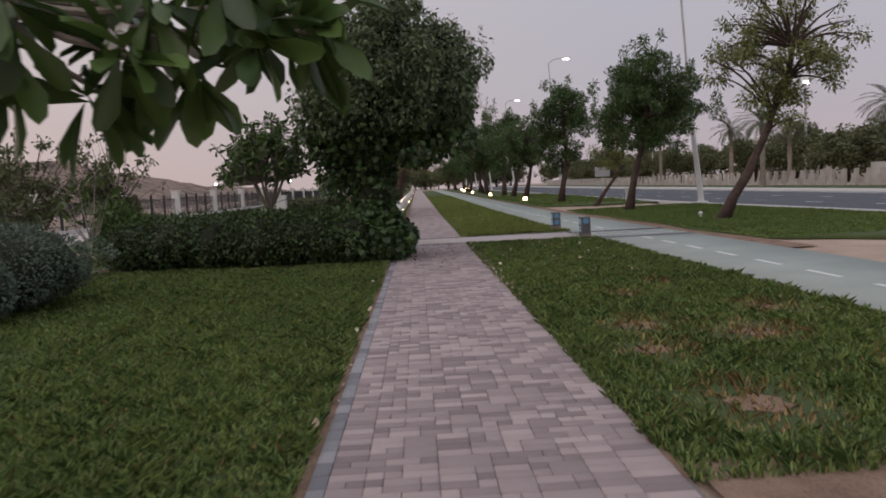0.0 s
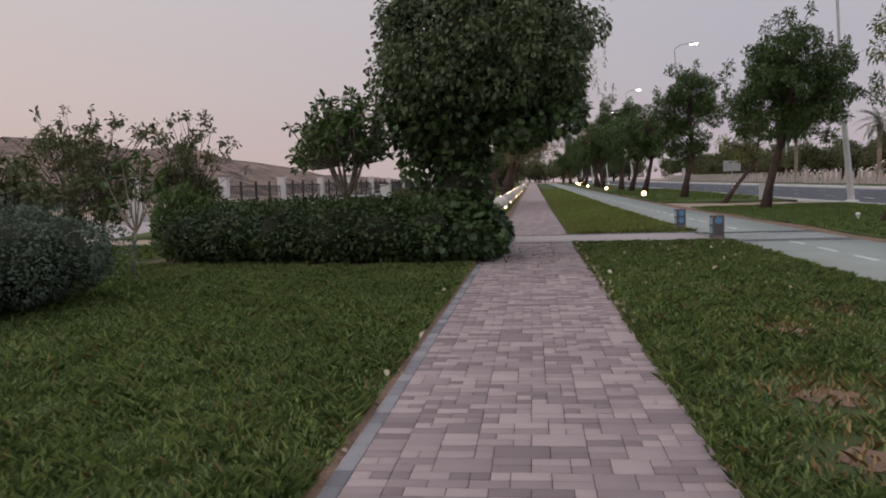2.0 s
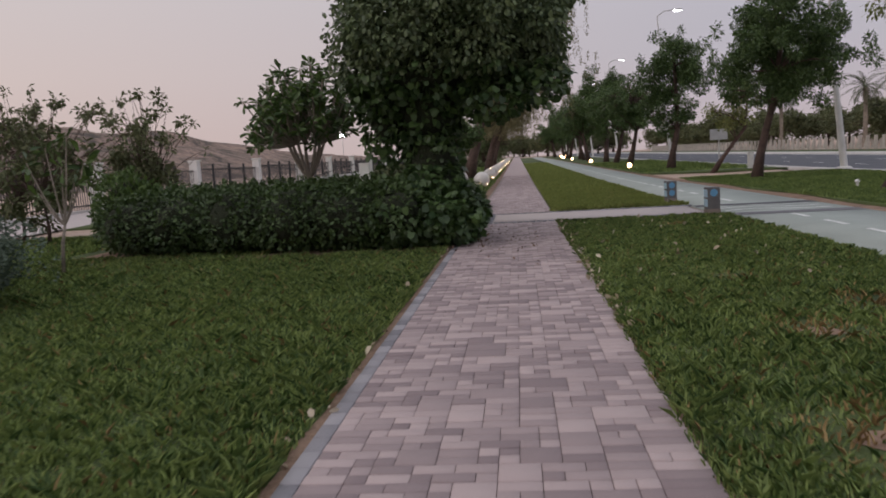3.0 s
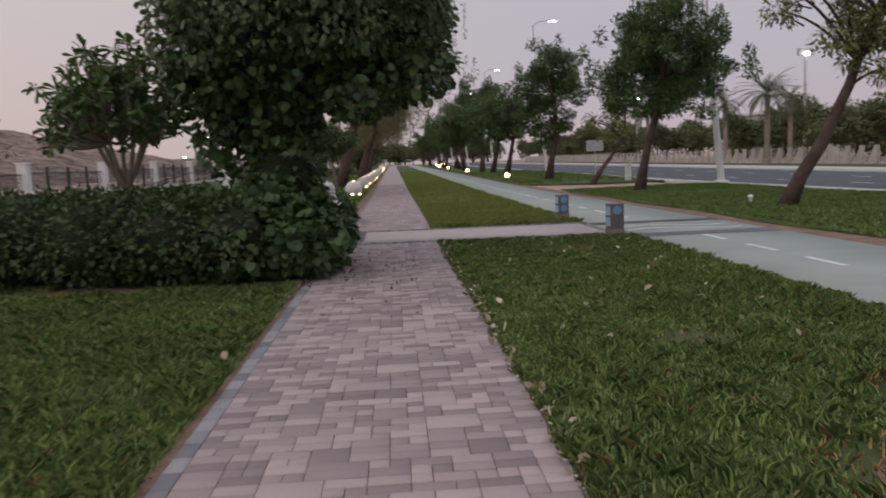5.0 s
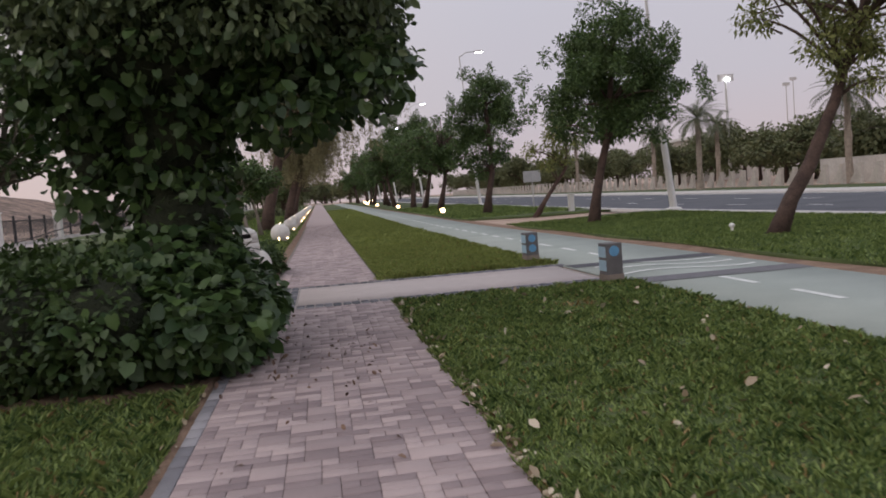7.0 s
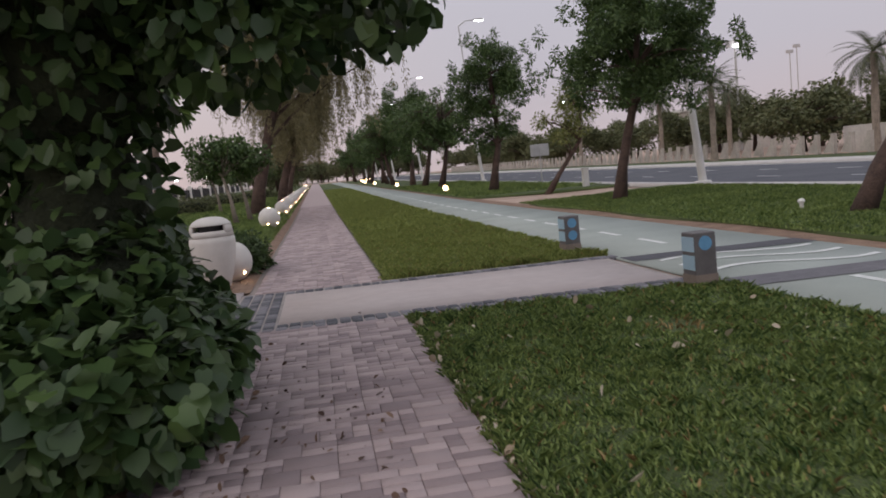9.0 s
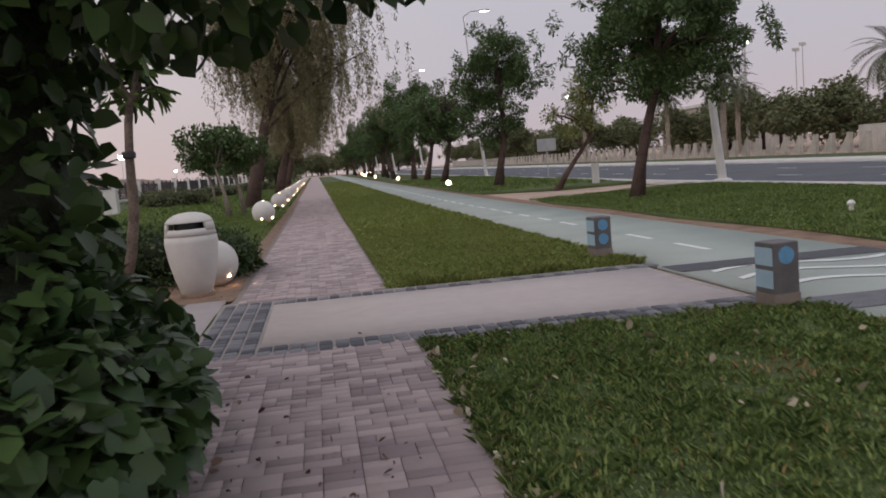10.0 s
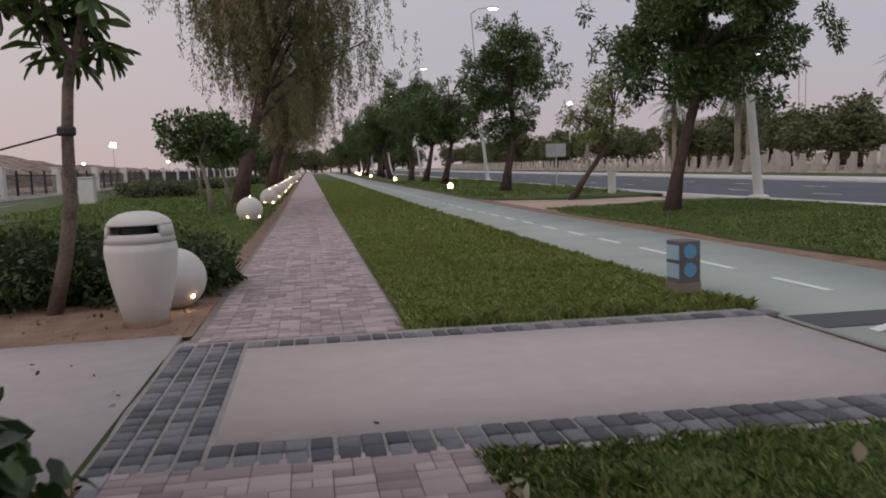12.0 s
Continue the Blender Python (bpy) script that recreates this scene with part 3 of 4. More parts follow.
# weeping trees ahead beside the path
def weeping(at, h, label, seed, spread=3.0, n=110):
    r = np.random.default_rng(seed)
    ob = thing("weeping_tree", at, label, "tree", "weeping trees beside the path")
    part("trunk", tube([(0, 0, -0.1), (0.3, 0, 1.2), (0.7, 0, 2.6), (1.5, 0, h * 0.5), (2.4, 0, h * 0.8)], [0.36, 0.27, 0.24, 0.18, 0.07], 11, 0.4), M_BARK, ob, "", True)
    heads = []
    for k in range(22):
        az, el = r.uniform(0, 2 * math.pi), r.uniform(0.2, 1.1)
        z0 = h * r.uniform(0.3, 0.7)
        L = spread * r.uniform(0.6, 1.1)
        a = Vector((0.4 + 2.2 * z0 / h, 0, z0))
        b = a + Vector((math.cos(az) * math.cos(el) * L, math.sin(az) * math.cos(el) * L, math.sin(el) * L + 0.8))
        pts = curve_pts(a, b, -0.4, (0, 0, 0), 6)
        part("limb", tube(pts, [0.09 - 0.014 * i for i in range(6)], 6), M_BARK, ob)
        heads += pts[2:]
    P = []
    for k in range(n):
        c = heads[int(r.integers(len(heads)))] + Vector(r.normal(size=3) * 0.55)
        L = min(r.uniform(0.8, 3.0), c.z - 2.6)
        m = int(max(L, 0.3) * 34)
        t = r.uniform(0, 1, m)
        dx, dy = r.normal(size=2) * 0.25
        P.append(np.stack([c.x + dx * t + r.normal(size=m) * 0.07, c.y + dy * t + r.normal(size=m) * 0.07, c.z + 0.2 - L * t], 1))
    p = np.concatenate(P)
    part("crown", foliage("crown", p, M_WEEP, 0.18, 0.12, DIAMOND, None, 1.5), M_WEEP, ob)
    return ob


weeping((-3.7, 50, gz(-3.7, 50)), 11.5, "tall weeping tree with hanging brownish-green twigs", 2, 5.2, 850)
weeping((-3.2, 66, gz(-3.2, 66)), 9.0, "further weeping tree over the path", 5, 3.8, 650)
weeping((-3.4, 84, gz(-3.4, 84)), 8.0, "further weeping tree over the path", 8, 3.8, 300)


def rosette_tree(name, at, label, trunk, radius, tips, size, per=16, wide=0.16, flowers=0, drop=0.25, bark=None):
    """A frangipani: thick forked stems, each tip with a rosette of long leaves."""
    ob = thing(name, at, label, "frangipani")
    bark = bark or M_PALEBARK
    part("trunk", tube(trunk, [radius * (1 - 0.35 * i / (len(trunk) - 1)) for i in range(len(trunk))], 10, 0.2), bark, ob, "", True)
    top = Vector(trunk[-1])
    P, O = [], []
    tips = [Vector(t) for t in tips]
    nodes = []
    if len(tips) > 14:
        for k in range(7):
            w = Vector((math.cos(0.9 * k), math.sin(0.9 * k), 0.25))
            g = [t for t in tips if (t - top).normalized().dot(w.normalized()) > 0.45] or tips
            m_ = sum(g, Vector()) / len(g)
            nodes.append(top.lerp(m_, 0.55))
            part("bough", tube(curve_pts(top, nodes[-1], 0.08, (0, 0, 0), 5), [radius * 0.62 * (1 - 0.08 * i) for i in range(5)], 7), bark, ob)
    for t in tips:
        src = min(nodes, key=lambda q: (q - t).length) if nodes else top
        if (t - src).length > 0.08:
            part("branch", tube(curve_pts(src, t, 0.10 * (t - src).length, (0, 0, 0), 6), [radius * (0.33 if nodes else 0.5) * (1 - 0.09 * i) for i in range(6)], 6), bark, ob)
        for k in range(per):
            a = 2.4 * k
            O.append((math.cos(a), math.sin(a), rng.uniform(-0.5, 0.7)))
            P.append(t + Vector((0.02 * math.cos(a), 0.02 * math.sin(a), rng.uniform(-0.10, 0.04))))
    P, O = np.array(P), np.array(O)
    part("crown", foliage("crown", P, M_FRANGI, size, wide, OBOVATE, O * 3.0, drop, 0.25), M_FRANGI, ob)
    for k in range(flowers):
        t = Vector(tips[k % len(tips)]) + Vector((rng.uniform(-.05, .05), rng.uniform(-.05, .05), 0.05))
        part("flower", foliage("flower", np.array([t] * 5), M_FLOWER, 0.06, 0.35, OVAL, None, -0.3), M_FLOWER, ob)
    return ob


def tips_dome(seed, n, c, r, zlow=-0.2):
    q = np.random.default_rng(seed)
    out = []
    while len(out) < n:
        d = q.normal(size=3)
        d /= np.linalg.norm(d)
        if d[2] > zlow:
            out.append((c[0] + d[0] * r[0] * q.uniform(0.35, 1), c[1] + d[1] * r[1] * q.uniform(0.35, 1), c[2] + d[2] * r[2] * q.uniform(0.35, 1)))
    return out


# the near frangipani whose boughs hang into the start of the walk
near_tips = [(-2.75, 2.55, 2.02), (-2.5, 2.75, 1.92), (-2.25, 2.5, 2.02), (-2.05, 2.8, 1.98), (-2.62, 2.35, 2.2), (-2.15, 2.6, 2.22), (-1.78, 2.75, 2.12), (-1.62, 2.9, 2.2),
             (-1.9, 2.65, 2.35), (-1.5, 3.0, 2.4), (-2.9, 2.8, 2.25), (-2.45, 3.0, 2.35), (-3.1, 2.4, 2.1), (-2.0, 3.1, 2.5), (-3.3, 3.1, 2.5), (-2.8, 3.2, 2.7), (-2.3, 2.9, 2.15), (-2.9, 2.5, 2.3), (-1.75, 2.95, 2.5), (-2.4, 2.7, 2.5), (-2.7, 2.9, 2.45), (-1.55, 2.95, 2.15)]
rosette_tree("frangipani_tree", (-4.28, 2.95, 0.06), "frangipani with large drooping dark leaves over the lawn", [(0, 0, -0.1), (0.1, 0, 0.9), (0.3, 0, 1.8), (0.5, 0, 2.5)], 0.075,
             [(a + 4.1, b - 2.6, c + 0.09) for a, b, c in near_tips], 0.31, 14, 0.17, 4, 0.65)
# behind the hedge, beside the bin, and on the rising lawn
rosette_tree("frangipani_tree", (-5.1, 19.6, 0), "round-headed frangipani behind the hedge", [(0, 0, -0.1), (0.05, 0, 0.8), (0.0, 0, 1.25)], 0.075,
             tips_dome(4, 190, (0, 0, 2.4), (1.42, 1.35, 1.25), -0.35), 0.21, 12, 0.17, 6)
cab = rosette_tree("frangipani_tree", (-3.72, 26.2, 0), "slim staked frangipani in the shrub bed", [(0, 0, -0.1), (0.20, 0, 0.6), (0.30, 0, 1.2), (0.33, 0, 2.0), (0.38, 0, 2.5), (0.45, 0, 2.85)], 0.085,
                   [(0.45, 0, 2.88), (0.75, 0.1, 3.0), (0.15, 0.1, 3.0), (0.62, 0.1, 3.25), (0.2, 0, 3.3), (0.7, -0.1, 3.5), (0.35, 0.1, 3.4), (-0.3, 0.1, 3.45), (-0.6, 0, 3.6), (0.2, -0.2, 3.55), (0.5, 0, 3.6), (-0.2, 0.2, 3.8), (0.1, 0, 4.0), (-0.5, 0.1, 3.9), (-0.8, 0, 3.8), (0.4, 0.1, 3.95)], 0.38, 20, 0.12, 0, 0.45, M_BROWNBARK)
part("support_wire", tube([(0.33, 0, 2.02), (-1.0, 0.2, 1.72), (-4.2, 0.4, 1.0)], [0.012, 0.012, 0.012], 6), M_DARK, cab, "dark stay wire")
part("strap", lathe([(0.088, 1.98), (0.10, 2.0), (0.10, 2.06), (0.088, 2.08)], 12), M_DARK, cab, "dark rubber tree strap").location = (0.33, 0, 0)
for i, (xx, yy) in enumerate(((-4.0, 43.5), (-3.6, 45.2), (-6.5, 60), (-5.0, 72))):
    tree("small_tree", (xx, yy, gz(xx, yy)), "small round-headed tree on the rising lawn", "tree", [(0, 0, -0.1), (-0.1, 0, 0.9), (-0.3, 0, 1.8)], 0.09,
         crown(60 + i, -0.25, 0, 2.5, 1.15, 0.75, 16, 0.45), 2600, M_NEEM, M_PALEBARK, 0.16, 0.3, DIAMOND)
# open shrubs on the west side
rosette_tree("frangipani_shrub", (-8.0, 15.3, 0), "young thin frangipani on the lawn", [(0, 0, -0.05), (0.05, 0, 0.5), (0.12, 0, 0.8)], 0.035,
             [(0.35, 0, 1.45), (-0.3, 0.1, 1.3), (0.1, 0.1, 1.7), (0.5, 0.1, 1.8), (0.0, -0.1, 2.0), (-0.4, 0, 1.8), (0.3, 0, 2.2)], 0.24, 9, 0.15)
for i, (xx, yy, rr) in enumerate(((-12.2, 21.5, 1.6), (-14.2, 23.5, 1.7), (-11.0, 24.5, 1.2), (-9.9, 14.6, 1.0))):
    tree("open_shrub", (xx, yy, 0), "open leafy shrub in front of the fence", "shrub", [(0, 0, -0.05), (0.05, 0, 0.4), (0, 0, 0.9)], 0.05,
         crown(80 + i, 0, 0, 2.15 * (0.6 if rr < 1.1 else 1), rr, 1.75 * (0.6 if rr < 1.1 else 1), 40, 0.26), 2300, M_DUSTY, M_BARK, 0.15, 0.22, OVAL, 0.3, 0.1, "", None, 1)


def shrub(name, label, category, blobs, leaves, leaf_mat, size, wide, shape, core=0.78, inner=0.72, droop=0.2, at=(0, 0, 0)):
    ob = thing(name, at, label, category)
    # dark lump as the shrub's inner shade
    part("shade_core", lump(blobs, core, len(blobs)), M_CORE, ob)
    p, o = blob_points(blobs, leaves, inner)
    keep = p[:, 2] > 0.03
    part("leaves", foliage("leaves", p[keep], leaf_mat, size, wide, shape, o[keep], droop), leaf_mat, ob)
    return ob


# clipped hedge running west from the vine
hb = []
for i in range(15):
    u = i / 14
    hb.append(((-2.9 - 5.3 * u, 17.0 + 1.1 * u + 0.12 * math.sin(i * 2.2), 0.58), (0.62, 0.95, 0.62 + 0.05 * math.sin(i * 1.7))))
    hb.append(((-2.9 - 5.3 * u, 18.6 + 0.8 * u, 0.60), (0.62, 0.95, 0.68)))
shrub("hedge", "long dense dark green clipped hedge", "hedge", hb, 42000, M_HEDGE, 0.085, 0.30, DIAMOND, 0.76, 0.78)
shrub("hedge", "upright bright green shrub at the hedge's end", "shrub", [((0, 0, 0.78), (0.66, 0.6, 0.82)), ((0.5, -0.1, 0.62), (0.5, 0.5, 0.64))], 6000, M_FRESH, 0.12, 0.16, DIAMOND, 0.7, 0.6, -0.5, (-8.6, 18.6, 0))
# rounded sage-green bush
shrub("rounded_bush", "rounded grey-green clipped bush on the lawn", "bush",
      [((0, 0, 0.66), (1.35, 1.4, 0.66)), ((-1.4, 0.9, 0.70), (1.5, 1.4, 0.68)), ((0.2, -1.6, 0.5), (0.9, 0.9, 0.52))], 30000, M_SAGE, 0.055, 0.32, DIAMOND, 0.9, 0.88, 0.0, (-7.9, 11.7, 0))

# the great vine-covered tree: column, crown over the path, skirt of big leaves
vine_blobs = [((-2.4, 18.4, 1.5), (0.62, 0.7, 0.9)), ((-2.45, 18.4, 2.4), (0.78, 0.85, 0.9)), ((-2.3, 18.4, 3.4), (1.6, 1.6, 1.1)), ((-2.0, 18.4, 4.4), (2.0, 1.9, 1.25)), ((-1.4, 18.3, 3.5), (1.3, 1.4, 0.95)),
              ((-0.7, 18.3, 3.55), (0.95, 1.1, 0.85)), ((-0.75, 18.4, 4.5), (1.2, 1.3, 0.9)), ((-3.4, 18.4, 3.6), (0.9, 1.0, 1.0)), ((-3.2, 18.5, 2.3), (0.6, 0.6, 0.95)), ((-1.9, 18.5, 5.3), (1.5, 1.4, 0.75)),
              # the clumps at y 17.3 and 17.4 are added to shade the column below
              ((-3.3, 18.3, 4.9), (0.8, 0.8, 0.6)), ((-0.6, 18.2, 5.0), (0.7, 0.7, 0.55)), ((-0.38, 18.0, 2.80), (0.6, 0.8, 0.5)), ((-1.22, 17.9, 2.5), (0.65, 0.8, 0.42)), ((-2.5, 17.4, 3.75), (1.3, 0.75, 0.7)), ((-1.4, 17.3, 3.5), (0.8, 0.7, 0.6)), ((-0.3, 18.3, 4.2), (0.5, 0.7, 0.5)), ((-3.3, 18.1, 2.9), (0.6, 0.7, 0.7)), ((-1.6, 18.4, 6.0), (0.7, 0.7, 0.35))]
vine = thing("vine_tree", (0, 0, 0), "big dark tree smothered in heart-leaved vine", "tree")
part("trunk", tube([(-2.4, 18.4, -0.1), (-2.4, 18.4, 1.5), (-2.3, 18.4, 3.0), (-2.0, 18.4, 4.6)], [0.26, 0.2, 0.16, 0.08], 10, 0.3), M_BARK, vine)
# dark core painted as the shade inside the crown
part("shade_core", lump(vine_blobs[:12], 0.55, 3), M_CORE, vine)
# second, fuller core deepens the painted shade behind the lower leaves
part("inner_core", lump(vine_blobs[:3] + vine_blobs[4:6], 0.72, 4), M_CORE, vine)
qv = np.random.default_rng(17)
for k in range(52):
    d = qv.normal(size=3)
    d /= np.linalg.norm(d)
    q_, s_ = qv.uniform(0.88, 1.18), qv.uniform(0.22, 0.5)
    c_ = (-1.85 + 1.95 * d[0] * q_, 18.4 + 1.75 * d[1] * q_, 4.35 + 1.6 * d[2] * q_)
    if c_[2] > 3.0:
        vine_blobs.append((c_, (s_, s_, s_ * 0.9)))
vp_, vo_ = blob_points(vine_blobs, 40000, 0.6)
low = (vp_[:, 2] < 3.1) & (np.arange(40000) < 24000)
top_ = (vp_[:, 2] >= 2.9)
part("lower_leaves", foliage("leaves", vp_[low], M_VINE, 0.12, 0.45, HEART, vo_[low], 0.55), M_VINE, vine)
# smaller oval leaves up here, coloured lighter for the light on the crown
part("upper_leaves", foliage("leaves", vp_[top_], M_LIT_CROWN, 0.105, 0.28, OVAL, vo_[top_], 0.8, 0.45), M_LIT_CROWN, vine)
skirt_blobs = [((-2.35, 17.9, 0.50), (0.95, 1.55, 0.62)), ((-2.08, 17.6, 0.45), (0.62, 1.3, 0.52)), ((-2.38, 19.55, 0.45), (0.59, 0.86, 0.5)), ((-3.0, 17.3, 0.55), (0.7, 1.0, 0.62)), ((-2.4, 18.0, 0.95), (0.7, 0.9, 0.42))]
skirt = thing("vine_bush", (0, 0, 0), "low bush of large glossy heart-shaped leaves beside the path", "bush")
# solid dark filling for the shade under the big leaves
part("shade_core", lump(skirt_blobs, 0.80, 5), M_CORE, skirt)
sp, so = blob_points(skirt_blobs, 6500, 0.80)
keep = sp[:, 2] > 0.06
sp, so = sp[keep], so[keep]
near = (sp[:, 0] > -2.3) & (sp[:, 1] < 18.6) & (so[:, 1] < 0.3) & (so[:, 2] > -0.3)
idx = np.flatnonzero(near)[:290]
rest = np.setdiff1d(np.arange(len(sp)), idx)
part("leaves", foliage("leaves", sp[rest], M_VINE, 0.115, 0.45, HEART, so[rest], 0.5), M_VINE, skirt)
heart = np_mesh("heart_leaf", HEART[0] * np.array([0.13, 0.12, 0.13]), HEART[1], M_VINE)
for k in idx:
    lf = part("leaf", heart, M_VINE, skirt)
    d = Vector(so[k] + rng.normal(size=3) * 0.5 + np.array([0, 0, -0.5])).normalized()
    lf.matrix_local = Matrix.LocRotScale(Vector(sp[k]), d.to_track_quat("X", "Z"), Vector.Fill(3, rng.uniform(0.75, 1.25)))

# low shrubs in the bed behind the bin
for i, (xx, yy, rr) in enumerate(((-2.5, 27.1, 0.60), (-3.3, 27.0, 0.66), (-4.2, 26.9, 0.72), (-5.2, 26.9, 0.75), (-6.3, 26.9, 0.75), (-2.3, 27.8, 0.42), (-7.4, 27.0, 0.75), (-3.8, 27.7, 0.6), (-4.8, 27.7, 0.66))):
    shrub("bed_shrub", "low dark green shrub in the soil bed", "shrub", [((0, 0, rr * 0.62), (rr, rr * 0.9, rr * 0.7))], 3000, M_HEDGE, 0.085, 0.24, DIAMOND, 0.75, 0.7, 0.1, (xx, yy, gz(xx, yy) - 0.05))
for i, (xx, yy) in enumerate(((-9, 62), (-11.5, 70), (-8.5, 78), (-6.5, 92))):
    shrub("low_hedge", "low dull hedge block on the rising lawn", "hedge", [((0, 0, 0.35), (1.8, 1.0, 0.5))], 2200, M_DUSTY, 0.16, 0.3, DIAMOND, 0.85, 0.8, 0.1, (xx, yy, gz(xx, yy)))

# ---- bin, globe lights, bollards ----
bin_ob = thing("litter_bin", (-2.5, 25.2, 0), "white barrel-shaped cast stone litter bin with domed lid", "bin")
part("body", lathe([(0.17, 0), (0.20, 0.02), (0.27, 0.25), (0.325, 0.5), (0.355, 0.75), (0.345, 0.83), (0.325, 0.835), (0.325, 0.845), (0.345, 0.85), (0.325, 0.93), (0.30, 0.935), (0.27, 0.90)], 36), M_CONC, bin_ob, "", True)
# solid dark drum painted in for the unlit hollow below the lid
part("opening", lathe([(0.20, 0.90), (0.20, 1.02)], 24), M_DARK, bin_ob, "dark drum standing for the shaded opening under the lid")
for a0, a1 in ((-0.75, 0.75), (2.55, 3.75)):
    bm = bmesh.new()
    ring = []
    for k in range(13):
        a = a0 + (a1 - a0) * k / 12
        ring.append([bm.verts.new((q * math.cos(a), q * math.sin(a), z)) for q, z in ((0.30, 0.90), (0.335, 0.90), (0.327, 0.97), (0.312, 1.03), (0.28, 1.03))])
    for u, v in zip(ring, ring[1:]):
        for k in range(5):
            bm.faces.new((u[k], v[k], v[(k + 1) % 5], u[(k + 1) % 5]))
    bm.faces.new(ring[0])
    bm.faces.new(ring[-1][::-1])
    part("lid_support", bm, M_CONC, bin_ob, "", True)
part("footing", lathe([(0.24, -0.02), (0.23, 0.03), (0.19, 0.07), (0.16, 0.08)], 24), M_SOIL, bin_ob, "dark mortar footing")
part("lid", lathe([(0.29, 1.02), (0.318, 1.018), (0.312, 1.035), (0.27, 1.085), (0.19, 1.13), (0.10, 1.15), (0.01, 1.155)], 36), M_CONC, bin_ob, "", True)

globe = thing("globe_light", (-2.36, 26.15, 0.0), "concrete globe light with small glowing lamps", "garden light", "globe lights along the path")
bm = bmesh.new()
bmesh.ops.create_uvsphere(bm, u_segments=32, v_segments=20, radius=0.35, matrix=Matrix.Translation((0, 0, 0.33)))
part("globe", bm, M_CONC, globe, "", True)
for a, e in ((-1.9, -0.55), (-0.75, -0.55), (1.3, 1.35)):
    d = Vector((math.cos(a) * math.cos(e), math.sin(a) * math.cos(e), math.sin(e)))
    bm = bmesh.new()
    bmesh.ops.create_uvsphere(bm, u_segments=10, v_segments=6, radius=0.02, matrix=Matrix.Translation(Vector((0, 0, 0.33)) + d * 0.35))
    part("lamp", bm, M_WARM, globe, "small glowing warm lamp")
for yy in (38.4, 48.5, 55, 63, 71, 80, 90, 101, 113, 126, 140):
    copy_thing(globe, pose(-2.42, yy, gz(-2.42, yy) - 0.06, 0, 0, 15 * math.sin(yy)))


def bollard(at, turn, label, discs=(0.17, 0.37)):
    ob = thing("bollard", at, label, "bollard", "square bollards at the crossing")
    ob.rotation_euler = (0, 0, radians(turn))
    part("post", boxed(-0.13, 0.13, -0.13, 0.13, -0.08, 0.575, bevel=0.012), M_GREY, ob)
    part("base_band", boxed(-0.134, 0.134, -0.134, 0.134, 0.0, 0.12), M_TAN, ob, "tan base band")
    for z0 in (0.17, 0.37):
        part("side_panel", boxed(-0.1335, -0.128, -0.12, 0.12, z0, z0 + 0.16), M_PALEBLUE, ob, "pale blue reflective panel")
        if z0 not in discs:
            continue
        bm = lathe([(0.078, 0), (0.078, 0.006)], 24)
        bmesh.ops.transform(bm, matrix=pose(0, -0.129, z0 + 0.09, 90), verts=bm.verts)
        part("disc", bm, M_BLUE, ob, "round blue sign disc")
    return ob


bollard((3.22, 20.53, 0), 4, "grey square bollard with a blue disc at the slab", (0.37,))
bollard((3.2, 24.86, 0), 6, "grey square bollard with blue discs on the lawn")

# ---- street lamps, signs, fences ----
def street_lamp(at):
    ob = thing("street_lamp", at, "tall pale street lamp with a thick leaning base", "street lamp", "street lamps along the road")
    part("base_plate", lathe([(0.30, 0), (0.34, 0.02), (0.30, 0.08), (0.2, 0.10)], 18), M_WHITE, ob)
    part("lower_pole", tube([(0, 0, 0.05), (-0.45, 0, 4.6)], [0.16, 0.12], 14), M_WHITE, ob, "white painted lower pole")
    part("upper_pole", tube([(-0.45, 0, 4.6), (-0.95, 0, 13.6)], [0.075, 0.05], 10), M_GALV, ob)
    part("arm", tube([(-0.95, 0, 13.6), (-0.3, 0, 14.0), (0.7, 0, 14.05)], [0.05, 0.045, 0.04], 8), M_GALV, ob)
    head = part("lamp_head", boxed(0.5, 1.3, -0.18, 0.18, 13.98, 14.12, bevel=0.03), M_GALV, ob)
    part("lens", boxed(0.55, 1.25, -0.14, 0.14, 13.93, 13.978), M_COOL, head, "bright white lamp lens")
    return ob


sl = street_lamp((13.88, 40.5, 0.07))
for yy in (1, 80, 119, 157, 196, 235):
    copy_thing(sl, pose(13.88, yy, gz(13.4, yy) + 0.07))

sign = thing("road_sign", (13.3, 60, gz(13, 60)), "blank-backed rectangular road sign on a post", "sign")
part("post", tube([(0, 0, -0.1), (0, 0, 2.3)], [0.04, 0.04], 8), M_GALV, sign)
part("board", boxed(-0.6, 0.6, -0.02, 0.02, 1.75, 2.5, bevel=0.015), M_GALV, sign)
mk = thing("marker_post", (12.4, 49.5, 0), "short white marker post beside the road", "post")
part("post", boxed(-0.14, 0.14, -0.14, 0.14, -0.05, 0.95, bevel=0.02), M_WHITE, mk)
part("cap", boxed(-0.17, 0.17, -0.17, 0.17, 0.95, 1.0, bevel=0.015), M_WHITE, mk)
spk = thing("valve_marker", (8.78, 26.9, 0), "small white irrigation marker in the lawn", "marker")
part("stem", lathe([(0.04, -0.02), (0.04, 0.16)], 10), M_WHITE, spk)
part("cap", lathe([(0.07, 0.16), (0.075, 0.2), (0.04, 0.24), (0.005, 0.25)], 12), M_WHITE, spk)
ub = thing("utility_box", (-11.2, 56, gz(-11.2, 56)), "white electrical utility box on the lawn", "utility box")
part("cabinet", boxed(-0.35, 0.35, -0.25, 0.25, -0.05, 1.25, bevel=0.02), M_WHITE, ub)
